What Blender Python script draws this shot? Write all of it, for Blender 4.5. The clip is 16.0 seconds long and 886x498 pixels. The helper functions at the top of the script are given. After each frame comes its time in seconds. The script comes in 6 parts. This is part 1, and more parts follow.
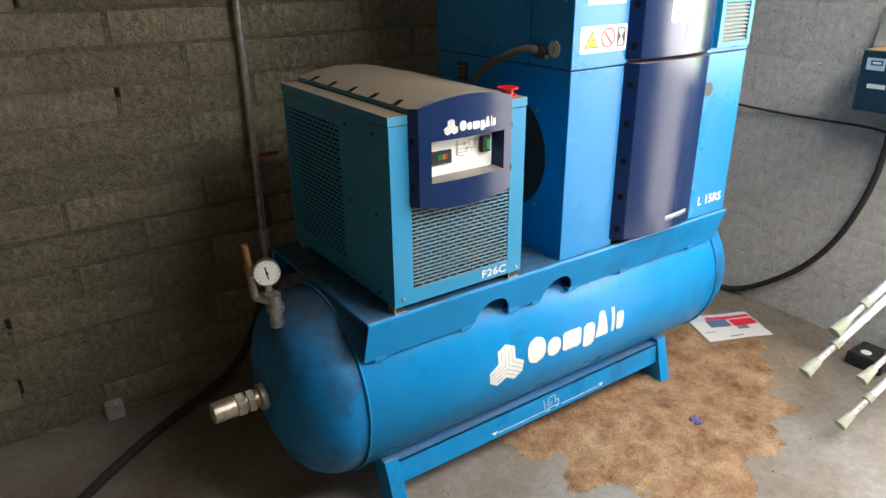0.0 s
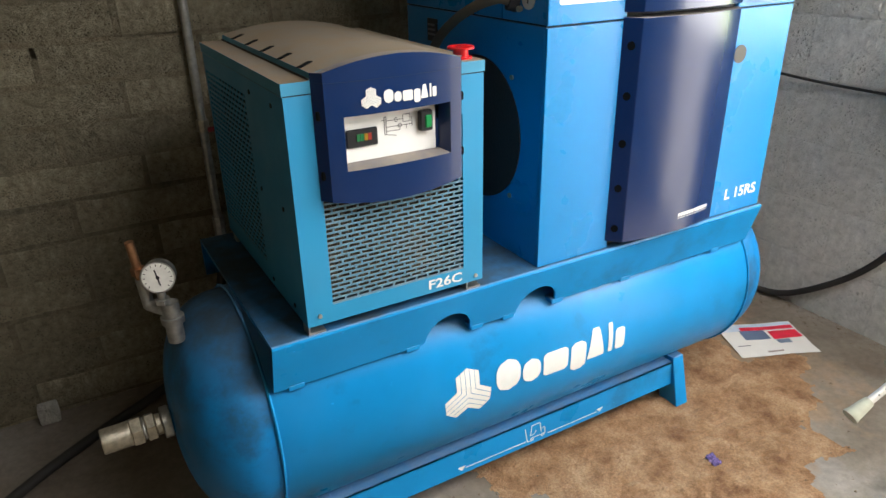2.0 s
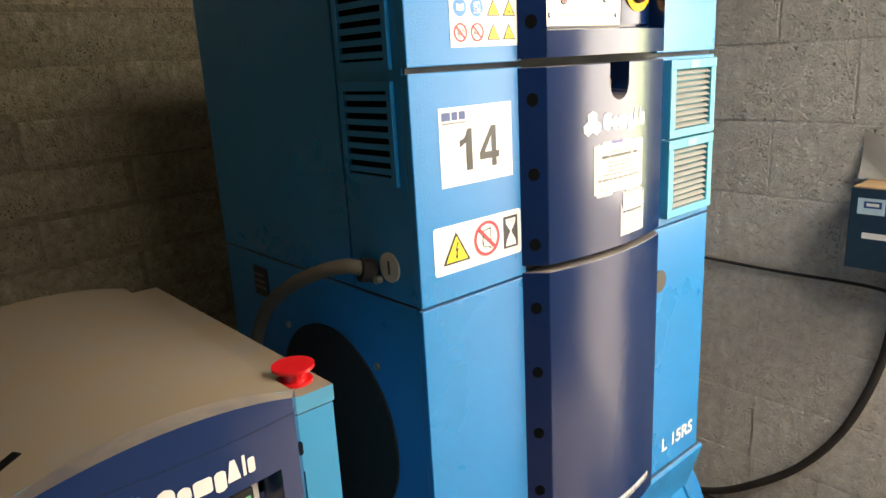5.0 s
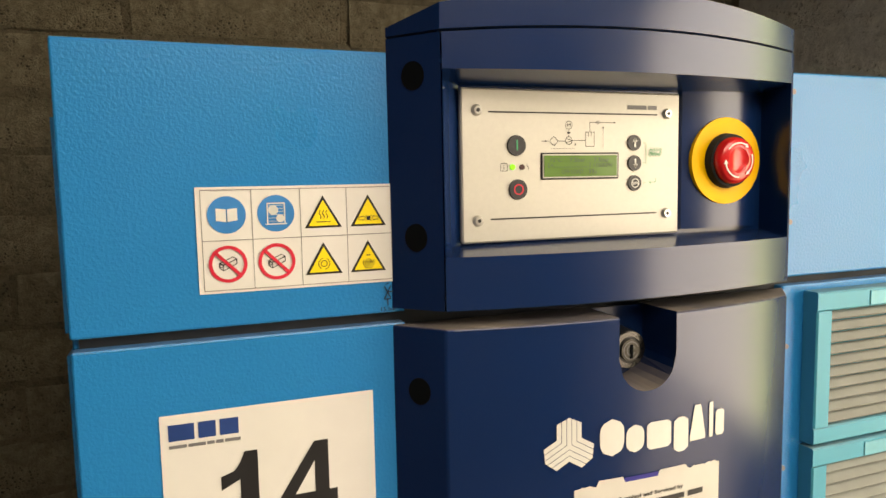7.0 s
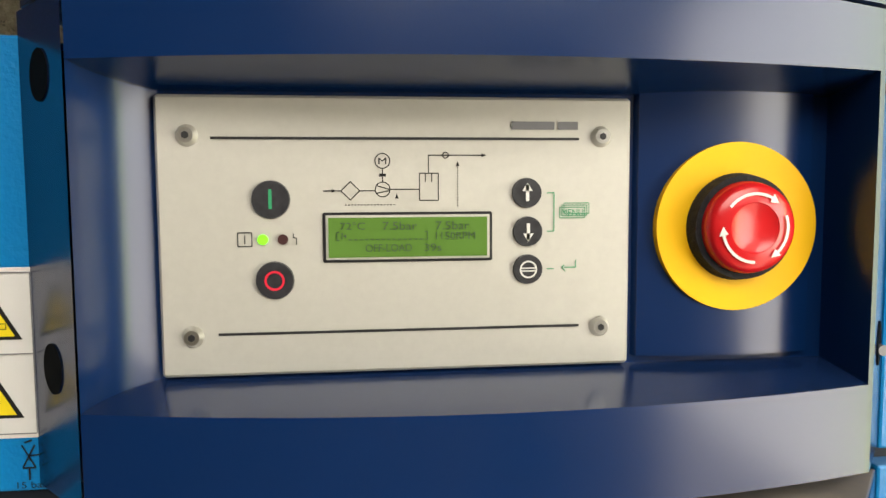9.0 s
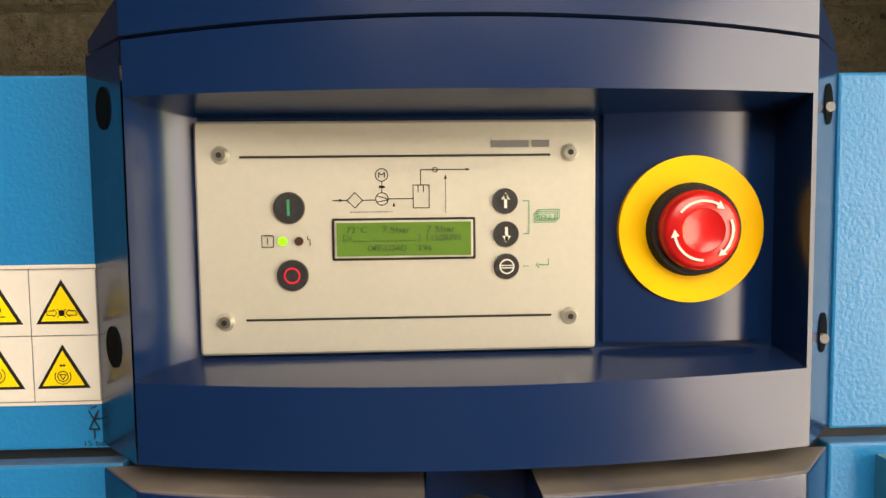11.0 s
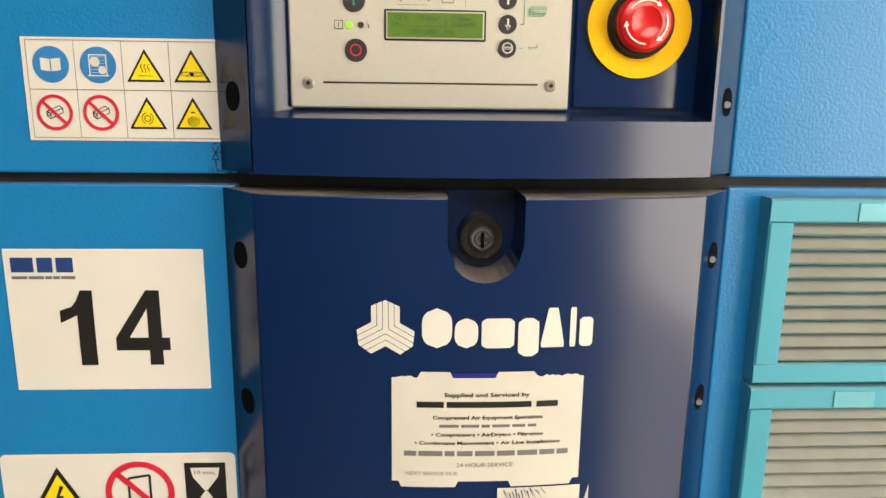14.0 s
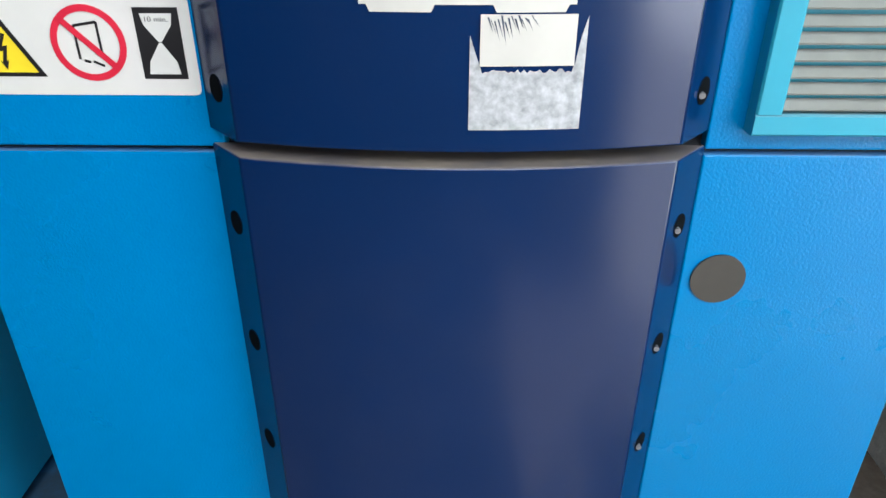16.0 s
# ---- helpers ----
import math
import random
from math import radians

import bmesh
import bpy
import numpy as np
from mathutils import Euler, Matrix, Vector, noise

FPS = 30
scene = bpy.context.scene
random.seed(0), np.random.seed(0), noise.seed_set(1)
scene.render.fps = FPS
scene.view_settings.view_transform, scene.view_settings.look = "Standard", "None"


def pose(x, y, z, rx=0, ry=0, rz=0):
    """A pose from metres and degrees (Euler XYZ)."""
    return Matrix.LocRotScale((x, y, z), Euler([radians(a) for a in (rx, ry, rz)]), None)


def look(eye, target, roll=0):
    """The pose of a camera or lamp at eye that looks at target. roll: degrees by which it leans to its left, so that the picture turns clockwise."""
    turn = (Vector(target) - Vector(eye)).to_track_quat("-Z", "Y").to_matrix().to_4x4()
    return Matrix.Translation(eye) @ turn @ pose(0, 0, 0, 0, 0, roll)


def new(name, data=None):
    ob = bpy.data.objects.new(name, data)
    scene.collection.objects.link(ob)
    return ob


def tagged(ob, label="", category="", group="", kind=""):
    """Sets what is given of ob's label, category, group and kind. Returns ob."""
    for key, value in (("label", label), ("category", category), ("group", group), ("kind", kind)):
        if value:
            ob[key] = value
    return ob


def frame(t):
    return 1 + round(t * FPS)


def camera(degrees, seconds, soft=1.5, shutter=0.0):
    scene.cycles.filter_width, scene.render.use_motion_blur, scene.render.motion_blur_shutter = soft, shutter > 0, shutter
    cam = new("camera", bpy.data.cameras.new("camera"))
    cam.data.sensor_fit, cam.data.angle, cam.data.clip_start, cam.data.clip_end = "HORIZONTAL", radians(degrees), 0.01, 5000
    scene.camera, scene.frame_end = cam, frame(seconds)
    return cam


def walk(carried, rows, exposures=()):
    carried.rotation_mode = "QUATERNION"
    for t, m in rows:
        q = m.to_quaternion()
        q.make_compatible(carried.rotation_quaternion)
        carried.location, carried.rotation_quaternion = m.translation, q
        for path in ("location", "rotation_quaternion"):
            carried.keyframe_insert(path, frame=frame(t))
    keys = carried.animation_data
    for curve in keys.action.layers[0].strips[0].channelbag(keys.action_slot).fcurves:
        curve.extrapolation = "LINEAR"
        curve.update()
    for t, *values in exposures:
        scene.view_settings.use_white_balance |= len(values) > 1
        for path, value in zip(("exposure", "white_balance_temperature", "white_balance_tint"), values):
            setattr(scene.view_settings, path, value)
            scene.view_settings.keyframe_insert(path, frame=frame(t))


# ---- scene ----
cam = camera(65.17, 16.0, soft=1.5)
walk(cam, [
(0, look((-1.344, -1.342, 1.525), (-0.295, 0.176, 0.752), -0.58)),
    (0.5, look((-1.265, -1.278, 1.494), (-0.265, 0.250, 0.678), -1.02)),
    (1, look((-1.102, -1.198, 1.467), (-0.208, 0.361, 0.587), -1.86)),
    (1.5, look((-0.995, -1.169, 1.454), (-0.166, 0.422, 0.571), -3.13)),
    (2, look((-0.920, -1.168, 1.432), (-0.022, 0.411, 0.594), -1.12)),
    (2.5, look((-0.881, -1.134, 1.432), (0.132, 0.385, 0.616), -2.09)),
    (3, look((-0.843, -0.967, 1.420), (0.365, 0.418, 0.631), -0.85)),
    (3.5, look((-0.811, -0.795, 1.435), (0.497, 0.514, 0.676), -1.32)),
    (4, look((-0.734, -0.737, 1.474), (0.614, 0.577, 0.798), -0.79)),
    (4.5, look((-0.637, -0.719, 1.532), (0.703, 0.658, 0.976), -0.52)),
    (4.7, look((-0.615, -0.719, 1.553), (0.699, 0.688, 1.012), -1.57)),
    (6.8, look((-0.006, -0.474, 1.659), (0.817, 1.335, 1.433), -1.37)),
    (7, look((0.066, -0.473, 1.667), (0.777, 1.387, 1.472), -1.12)),
    (7.5, look((0.178, -0.385, 1.674), (0.726, 1.534, 1.542), -1.08)),
    (8, look((0.250, -0.298, 1.685), (0.699, 1.647, 1.555), 0.03)),
    (8.5, look((0.315, -0.286, 1.693), (0.609, 1.686, 1.537), 0.52)),
    (9, look((0.341, -0.292, 1.693), (0.560, 1.690, 1.542), -0.34)),
    (11.5, look((0.365, -0.358, 1.695), (0.439, 1.636, 1.562), -0.38)),
    (12, look((0.370, -0.378, 1.696), (0.426, 1.617, 1.569), -0.12)),
    (12.5, look((0.374, -0.428, 1.701), (0.375, 1.566, 1.550), 0.04)),
    (13, look((0.366, -0.474, 1.696), (0.353, 1.522, 1.564), -0.07)),
    (13.5, look((0.331, -0.491, 1.675), (0.429, 1.493, 1.440), 0.27)),
    (14, look((0.341, -0.502, 1.626), (0.437, 1.452, 1.210), 0.67)),
    (14.5, look((0.369, -0.502, 1.551), (0.434, 1.410, 0.968), 1.36)),
    (15, look((0.385, -0.510, 1.514), (0.374, 1.358, 0.799), -1.25)),
    (15.5, look((0.384, -0.504, 1.475), (0.373, 1.310, 0.634), 0.08)),
    (16, look((0.386, -0.497, 1.428), (0.368, 1.266, 0.483), 0.15)),
], exposures=[(0.0, 2.44, 6200, 11), (1.2, 2.36, 6050, 10), (2.5, 2.32, 6450, 12), (3.5, 2.20, 6700, 12), (4.7, 2.22, 7300, 14), (6.8, 1.30, 8300, 14), (8.0, 1.26, 7400, 11), (9.2, 1.44, 6800, 10), (11.5, 1.46, 8500, 14), (13.0, 1.58, 8500, 14), (14.2, 1.28, 7300, 11), (15.0, 1.32, 6300, 10), (16.0, 1.50, 5700, 10)])

# ---- light ----
world = bpy.data.worlds.new("sky")
scene.world = world
world.use_nodes = True
wn = world.node_tree
sky = wn.nodes.new("ShaderNodeTexSky")
sky.sky_type = "NISHITA"
sky.sun_disc = False
sky.sun_elevation = radians(64)
sky.sun_rotation = radians(70)
wn.links.new(sky.outputs[0], wn.nodes["Background"].inputs[0])
wn.nodes["Background"].inputs[1].default_value = 0.10

sun_data = bpy.data.lights.new("sun", "SUN")
sun_data.energy = 5.0
sun_data.angle = radians(0.6)
sun_data.color = (1.0, 0.95, 0.86)
sun = new("sun", sun_data)
sun.matrix_world = look((5.69, 0.45, 9.99), (1.57, -1.05, 1.0))


def opening_lamp(name, eye, target, wide, high, watts, colour):
    data = bpy.data.lights.new(name, "AREA")
    data.shape, data.size, data.size_y = "RECTANGLE", wide, high
    data.energy, data.color = watts, colour
    ob = new(name, data)
    ob.matrix_world = look(eye, target)
    return ob


opening_lamp("doorway_daylight", (1.70, -1.185, 1.64), (0.0, -1.185, 1.60), 1.12, 1.26, 13.0, (1.0, 0.94, 0.85))
opening_lamp("doorway_ground_light", (1.70, -1.25, 0.52), (0.0, -1.25, 0.52), 0.98, 0.94, 2.2, (1.0, 0.86, 0.68))
opening_lamp("doorway_greenery", (1.70, -0.535, 1.64), (0.0, -0.535, 1.60), 0.16, 1.26, 2.2, (0.78, 0.95, 0.38))
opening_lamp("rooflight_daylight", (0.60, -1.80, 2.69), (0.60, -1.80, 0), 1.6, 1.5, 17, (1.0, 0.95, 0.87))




# ---- materials ----
def base(name, colour, rough=0.5, metal=0.0):
    m = bpy.data.materials.new(name)
    m.use_nodes = True
    p = m.node_tree.nodes["Principled BSDF"]
    p.inputs["Base Color"].default_value = (*colour, 1)
    p.inputs["Roughness"].default_value = rough
    p.inputs["Metallic"].default_value = metal
    return m, m.node_tree, p


def noise_tex(nt, scale, detail=5.0, rough=0.55, space="Object"):
    tc = nt.nodes.new("ShaderNodeTexCoord")
    n = nt.nodes.new("ShaderNodeTexNoise")
    n.inputs["Scale"].default_value = scale
    n.inputs["Detail"].default_value = detail
    n.inputs["Roughness"].default_value = rough
    nt.links.new(tc.outputs[space], n.inputs["Vector"])
    return n


def ramp(nt, src, stops):
    r = nt.nodes.new("ShaderNodeValToRGB")
    e = r.color_ramp.elements
    while len(e) < len(stops):
        e.new(0.5)
    for el, (pos, col) in zip(e, stops):
        el.position = pos
        el.color = (*col, 1) if len(col) == 3 else col
    nt.links.new(src, r.inputs[0])
    return r


def mix(nt, fac, a, b, mode="MIX"):
    m = nt.nodes.new("ShaderNodeMix")
    m.data_type, m.blend_type = "RGBA", mode
    for value, slot in ((fac, 0), (a, 6), (b, 7)):
        if hasattr(value, "is_output"):
            nt.links.new(value, m.inputs[slot])
        else:
            m.inputs[slot].default_value = value if slot == 0 else (*value, 1)
    return m.outputs[2]


def bump(nt, p, src, strength, dist):
    b = nt.nodes.new("ShaderNodeBump")
    b.inputs["Strength"].default_value = strength
    b.inputs["Distance"].default_value = dist
    nt.links.new(src, b.inputs["Height"])
    nt.links.new(b.outputs[0], p.inputs["Normal"])


def g3(v):
    return (v, v, v)


def paint(name, colour, rough=0.4, grain=0.0, grain_scale=400, dust=0.6, wear=0.12, dust_colour=(0.30, 0.25, 0.19), smudge=0.0, film_most=0.10, dust_min=0.45, grime=0.0, grime_from=0.55):
    """Factory paint: slight tone drift, optional orange-peel relief, dust that settles on upward faces."""
    m, nt, p = base(name, colour, rough)
    soft = noise_tex(nt, 3.2, 4)
    tone = ramp(nt, soft.outputs[0], [(0.3, tuple(c * (1 - wear) for c in colour)), (0.7, tuple(min(1, c * (1 + wear)) for c in colour))])
    geo = nt.nodes.new("ShaderNodeNewGeometry")
    sep = nt.nodes.new("ShaderNodeSeparateXYZ")
    nt.links.new(geo.outputs["Normal"], sep.inputs[0])
    up = ramp(nt, sep.outputs[2], [(0.45, g3(0)), (0.93, g3(1))])
    patch = noise_tex(nt, 14, 6, 0.65)
    spread = ramp(nt, patch.outputs[0], [(0.32, g3(dust_min)), (0.62, g3(1))])
    k = nt.nodes.new("ShaderNodeMath")
    k.operation = "MULTIPLY"
    nt.links.new(up.outputs[0], k.inputs[0])
    nt.links.new(spread.outputs[0], k.inputs[1])
    k2 = nt.nodes.new("ShaderNodeMath")
    k2.operation = "MULTIPLY"
    k2.inputs[1].default_value = dust
    nt.links.new(k.outputs[0], k2.inputs[0])
    film = noise_tex(nt, 6, 4, 0.55)
    haze = ramp(nt, film.outputs[0], [(0.48, g3(0)), (0.75, g3(film_most + smudge))])
    c1 = mix(nt, haze.outputs[0], tone.outputs[0], dust_colour)
    if grime:
        dirt = noise_tex(nt, 4.3, 9, 0.68)
        spots = ramp(nt, dirt.outputs[0], [(grime_from, g3(0)), (grime_from + 0.13, g3(grime))])
        c1 = mix(nt, spots.outputs[0], c1, (0.020, 0.040, 0.050))
        chips = noise_tex(nt, 60, 4, 0.6)
        specks = ramp(nt, chips.outputs[0], [(0.70, g3(0)), (0.74, g3(0.55))])
        c1 = mix(nt, specks.outputs[0], c1, tuple(min(1, c * 1.5 + 0.02) for c in colour))
    nt.links.new(mix(nt, k2.outputs[0], c1, dust_colour), p.inputs["Base Color"])
    rr = ramp(nt, film.outputs[0], [(0.3, g3(rough * 0.85)), (0.75, g3(min(1, rough * 1.3)))])
    rmix = mix(nt, k2.outputs[0], rr.outputs[0], g3(0.9))
    nt.links.new(rmix, p.inputs["Roughness"])
    if grain:
        fine = noise_tex(nt, grain_scale, 2, 0.5)
        bump(nt, p, fine.outputs[0], grain, 0.0012)
    return m


def plain(name, colour, rough=0.5, metal=0.0, vary=0.1, scale=40, relief=0.0):
    m, nt, p = base(name, colour, rough, metal)
    n = noise_tex(nt, scale, 5)
    r = ramp(nt, n.outputs[0], [(0.3, tuple(c * (1 - vary) for c in colour)), (0.7, tuple(min(1, c * (1 + vary)) for c in colour))])
    nt.links.new(r.outputs[0], p.inputs["Base Color"])
    rr = ramp(nt, n.outputs[0], [(0.3, g3(rough * 0.85)), (0.7, g3(min(1, rough * 1.15)))])
    nt.links.new(rr.outputs[0], p.inputs["Roughness"])
    if relief:
        bump(nt, p, n.outputs[0], relief, 0.004)
    return m


def block_stuff(name, lo, hi, rough, pit, depth, stain, grain=34, uneven=(0.78, 1.12), dark=0.45, pit_shade=0.0):
    """Rough concrete block: per-block tone, stains, pits with shade painted in, and open grain."""
    m, nt, p = base(name, lo, rough)
    info = nt.nodes.new("ShaderNodeObjectInfo")
    big = noise_tex(nt, 5, 6, 0.6)
    mid = noise_tex(nt, grain, 10, 0.72)
    c = ramp(nt, mid.outputs[0], [(0.30, tuple(v * dark for v in lo)), (0.42, lo), (0.66, hi)])
    s = ramp(nt, big.outputs[0], [(0.4, g3(0)), (0.68, g3(0.6))])
    c1 = mix(nt, s.outputs[0], c.outputs[0], stain)
    tone = ramp(nt, info.outputs["Random"], [(0.0, g3(uneven[0])), (1.0, g3(uneven[1]))])
    nt.links.new(mix(nt, 1.0, c1, tone.outputs[0], "MULTIPLY"), p.inputs["Base Color"])
    rough_ = noise_tex(nt, 11, 9, 0.75)
    both = nt.nodes.new("ShaderNodeMath")
    both.operation = "MULTIPLY_ADD"
    both.inputs[1].default_value = 1.6
    nt.links.new(rough_.outputs[0], both.inputs[0])
    nt.links.new(mid.outputs[0], both.inputs[2])
    tc = nt.nodes.new("ShaderNodeTexCoord")
    warp = noise_tex(nt, 30, 3)
    bent = nt.nodes.new("ShaderNodeVectorMath")
    bent.operation = "MULTIPLY_ADD"
    bent.inputs[1].default_value = (0.02, 0.02, 0.02)
    nt.links.new(warp.outputs["Color"], bent.inputs[0])
    nt.links.new(tc.outputs["Object"], bent.inputs[2])
    vor = nt.nodes.new("ShaderNodeTexVoronoi")
    vor.inputs["Scale"].default_value = pit
    nt.links.new(bent.outputs[0], vor.inputs["Vector"])
    holes = ramp(nt, vor.outputs["Distance"], [(0.16, g3(1)), (0.34, g3(0))])
    herd = noise_tex(nt, 7.5, 4, 0.6)
    where = ramp(nt, herd.outputs[0], [(0.47, g3(0)), (0.58, g3(1))])
    cut = nt.nodes.new("ShaderNodeMath")
    cut.operation = "MULTIPLY"
    nt.links.new(holes.outputs[0], cut.inputs[0])
    nt.links.new(where.outputs[0], cut.inputs[1])
    old = p.inputs["Base Color"].links[0].from_socket
    # darkens the base colour in the sunken pits, as shade would
    fill = nt.nodes.new("ShaderNodeMath")
    fill.operation = "MULTIPLY"
    fill.inputs[1].default_value = pit_shade
    nt.links.new(cut.outputs[0], fill.inputs[0])
    nt.links.new(mix(nt, fill.outputs[0], old, tuple(v * 0.22 for v in lo)), p.inputs["Base Color"])
    add = nt.nodes.new("ShaderNodeMath")
    add.operation = "MULTIPLY_ADD"
    add.inputs[1].default_value = -0.9
    nt.links.new(cut.outputs[0], add.inputs[0])
    nt.links.new(both.outputs[0], add.inputs[2])
    bump(nt, p, add.outputs[0], 1.0, depth)
    return m


CAB = paint("cabinet_blue", (0.001, 0.190, 0.48), 0.29, 0.32, 420, 0.35, 0.05, film_most=0.0)
CAB.node_tree.nodes["Principled BSDF"].inputs["Specular IOR Level"].default_value = 0.42
TANK = paint("tank_blue", (0.005, 0.215, 0.51), 0.30, 0.05, 160, 0.38, 0.12, film_most=0.03, grime=0.35)
TANK.node_tree.nodes["Principled BSDF"].inputs["Specular IOR Level"].default_value = 0.25
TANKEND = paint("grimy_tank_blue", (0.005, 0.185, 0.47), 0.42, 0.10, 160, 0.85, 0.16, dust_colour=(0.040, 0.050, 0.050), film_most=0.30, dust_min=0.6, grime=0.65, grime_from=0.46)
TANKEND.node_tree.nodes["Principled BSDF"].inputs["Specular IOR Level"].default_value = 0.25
DRY = paint("dryer_blue", (0.016, 0.225, 0.425), 0.42, 0.06, 500, 0.75, 0.07, film_most=0.05)
NAVYCLEAN = paint("navy_recess", (0.002, 0.018, 0.078), 0.20, 0.01, 700, 0.02, 0.08, film_most=0.01, dust_min=0.1)
NAVY = paint("navy_cover", (0.002, 0.018, 0.080), 0.19, 0.01, 700, 0.80, 0.08, film_most=0.012)
NAVY.node_tree.nodes["Principled BSDF"].inputs["Specular IOR Level"].default_value = 0.5
LID = paint("dusty_lid", (0.016, 0.030, 0.090), 0.5, 0.05, 300, 0.97, 0.1, dust_colour=(0.24, 0.195, 0.14))
TEAL = paint("vent_teal", (0.03, 0.32, 0.46), 0.45, 0.03, 500, 0.5, 0.06)
SLAT = plain("slat_grey", (0.27, 0.28, 0.26), 0.6)
BLACK = plain("black_foam", (0.012, 0.012, 0.014), 0.95, 0, 0.4, 160, 0.5)
# near-black colour that paints the shade inside vents, slots and pockets
VOID = plain("inside_shade", (0.004, 0.005, 0.006), 0.9)
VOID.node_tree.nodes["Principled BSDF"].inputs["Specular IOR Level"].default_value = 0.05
SEAM = plain("seam_dark", (0.010, 0.014, 0.020), 0.7)
FINS = plain("condenser_fins", (0.13, 0.105, 0.075), 0.7, 0.1, 0.35, 30)
STEEL = plain("screw_steel", (0.62, 0.61, 0.58), 0.30, 1.0)
ZINC = plain("galvanised", (0.42, 0.42, 0.40), 0.45, 0.9, 0.25, 60)
BRASS = plain("tarnished_brass", (0.46, 0.42, 0.33), 0.42, 0.9, 0.25, 90)
COPPER = plain("copper", (0.45, 0.24, 0.13), 0.4, 0.9, 0.2)
ALU = plain("brushed_aluminium", (0.52, 0.505, 0.455), 0.45, 0.30, 0.03, 300)
WHITE = plain("white_vinyl", (0.69, 0.68, 0.65), 0.35, 0, 0.02)
PRINT = plain("white_print", (0.66, 0.66, 0.63), 0.45, 0, 0.04)
INK = plain("black_ink", (0.012, 0.012, 0.014), 0.45)
INKBLUE = plain("navy_ink", (0.015, 0.05, 0.20), 0.4)
GREYINK = plain("grey_ink", (0.16, 0.16, 0.17), 0.5)
RED = plain("red_plastic", (0.60, 0.012, 0.016), 0.22, 0, 0.04)
REDINK = plain("red_ink", (0.62, 0.02, 0.05), 0.4)
YELLOW = plain("yellow_plastic", (0.86, 0.48, 0.003), 0.55, 0, 0.03)
YELLOW.node_tree.nodes["Principled BSDF"].inputs["Specular IOR Level"].default_value = 0.25
YELINK = plain("yellow_ink", (0.85, 0.66, 0.02), 0.4)
BLUEINK = plain("blue_ink", (0.02, 0.20, 0.52), 0.4)
GREENINK = plain("green_ink", (0.02, 0.28, 0.12), 0.5)
BTN = plain("membrane_black", (0.020, 0.020, 0.024), 0.4, 0, 0.4, 300)
LCD = plain("lcd_green", (0.095, 0.20, 0.035), 0.25, 0, 0.06, 30)
LCDINK = plain("lcd_segment", (0.035, 0.075, 0.025), 0.4)
PLASTIC = plain("black_plastic", (0.014, 0.015, 0.017), 0.32)
RUBBER = plain("black_rubber", (0.018, 0.017, 0.016), 0.6, 0, 0.3, 50)
TIP = plain("grey_rubber", (0.34, 0.34, 0.26), 0.7, 0, 0.12)
TUBEWHITE = plain("white_tube", (0.62, 0.63, 0.62), 0.32, 0.3, 0.05)
BOXBLUE = plain("switch_box_grey_blue", (0.012, 0.028, 0.045), 0.4, 0, 0.12)
HANDLE = plain("light_blue_handle", (0.06, 0.30, 0.55), 0.3)
CARD = plain("cardboard", (0.38, 0.25, 0.13), 0.8)
PAPER = plain("paper", (0.62, 0.60, 0.56), 0.6, 0, 0.05, 12)
BEIGE = plain("beige_metal", (0.48, 0.42, 0.33), 0.5, 0, 0.08)
CEIL = plain("ceiling_board", (0.16, 0.145, 0.125), 0.9, 0, 0.2, 4, 0.3)
GLASSW = plain("dial_white", (0.78, 0.77, 0.72), 0.25)
PURPLE = plain("purple_foil", (0.34, 0.28, 0.55), 0.25, 0.4, 0.5, 70)
BLOCK = block_stuff("brown_block", (0.272, 0.238, 0.158), (0.480, 0.424, 0.298), 0.95, 120, 0.028, (0.295, 0.250, 0.165), pit_shade=0.8)
GREYBLOCK = block_stuff("grey_block", (0.59, 0.575, 0.54), (0.83, 0.81, 0.765), 0.9, 75, 0.024, (0.70, 0.67, 0.60), 24, (0.95, 1.03), 0.75, pit_shade=0.15)
MORTAR = block_stuff("mortar", (0.205, 0.178, 0.118), (0.365, 0.320, 0.222), 0.95, 120, 0.022, (0.255, 0.200, 0.122), pit_shade=0.3)
GREYMORTAR = block_stuff("grey_mortar", (0.58, 0.565, 0.53), (0.82, 0.80, 0.755), 0.95, 75, 0.020, (0.66, 0.63, 0.57), 24, (0.98, 0.98), 0.75)


def glow(name, colour, power):
    m, nt, p = base(name, colour, 0.3)
    p.inputs["Emission Color"].default_value = (*colour, 1)
    p.inputs["Emission Strength"].default_value = power
    return m


LEDGREEN = glow("led_green", (0.22, 1.0, 0.03), 0.14)
LAMPGREEN = glow("switch_green", (0.006, 0.17, 0.045), 0.03)


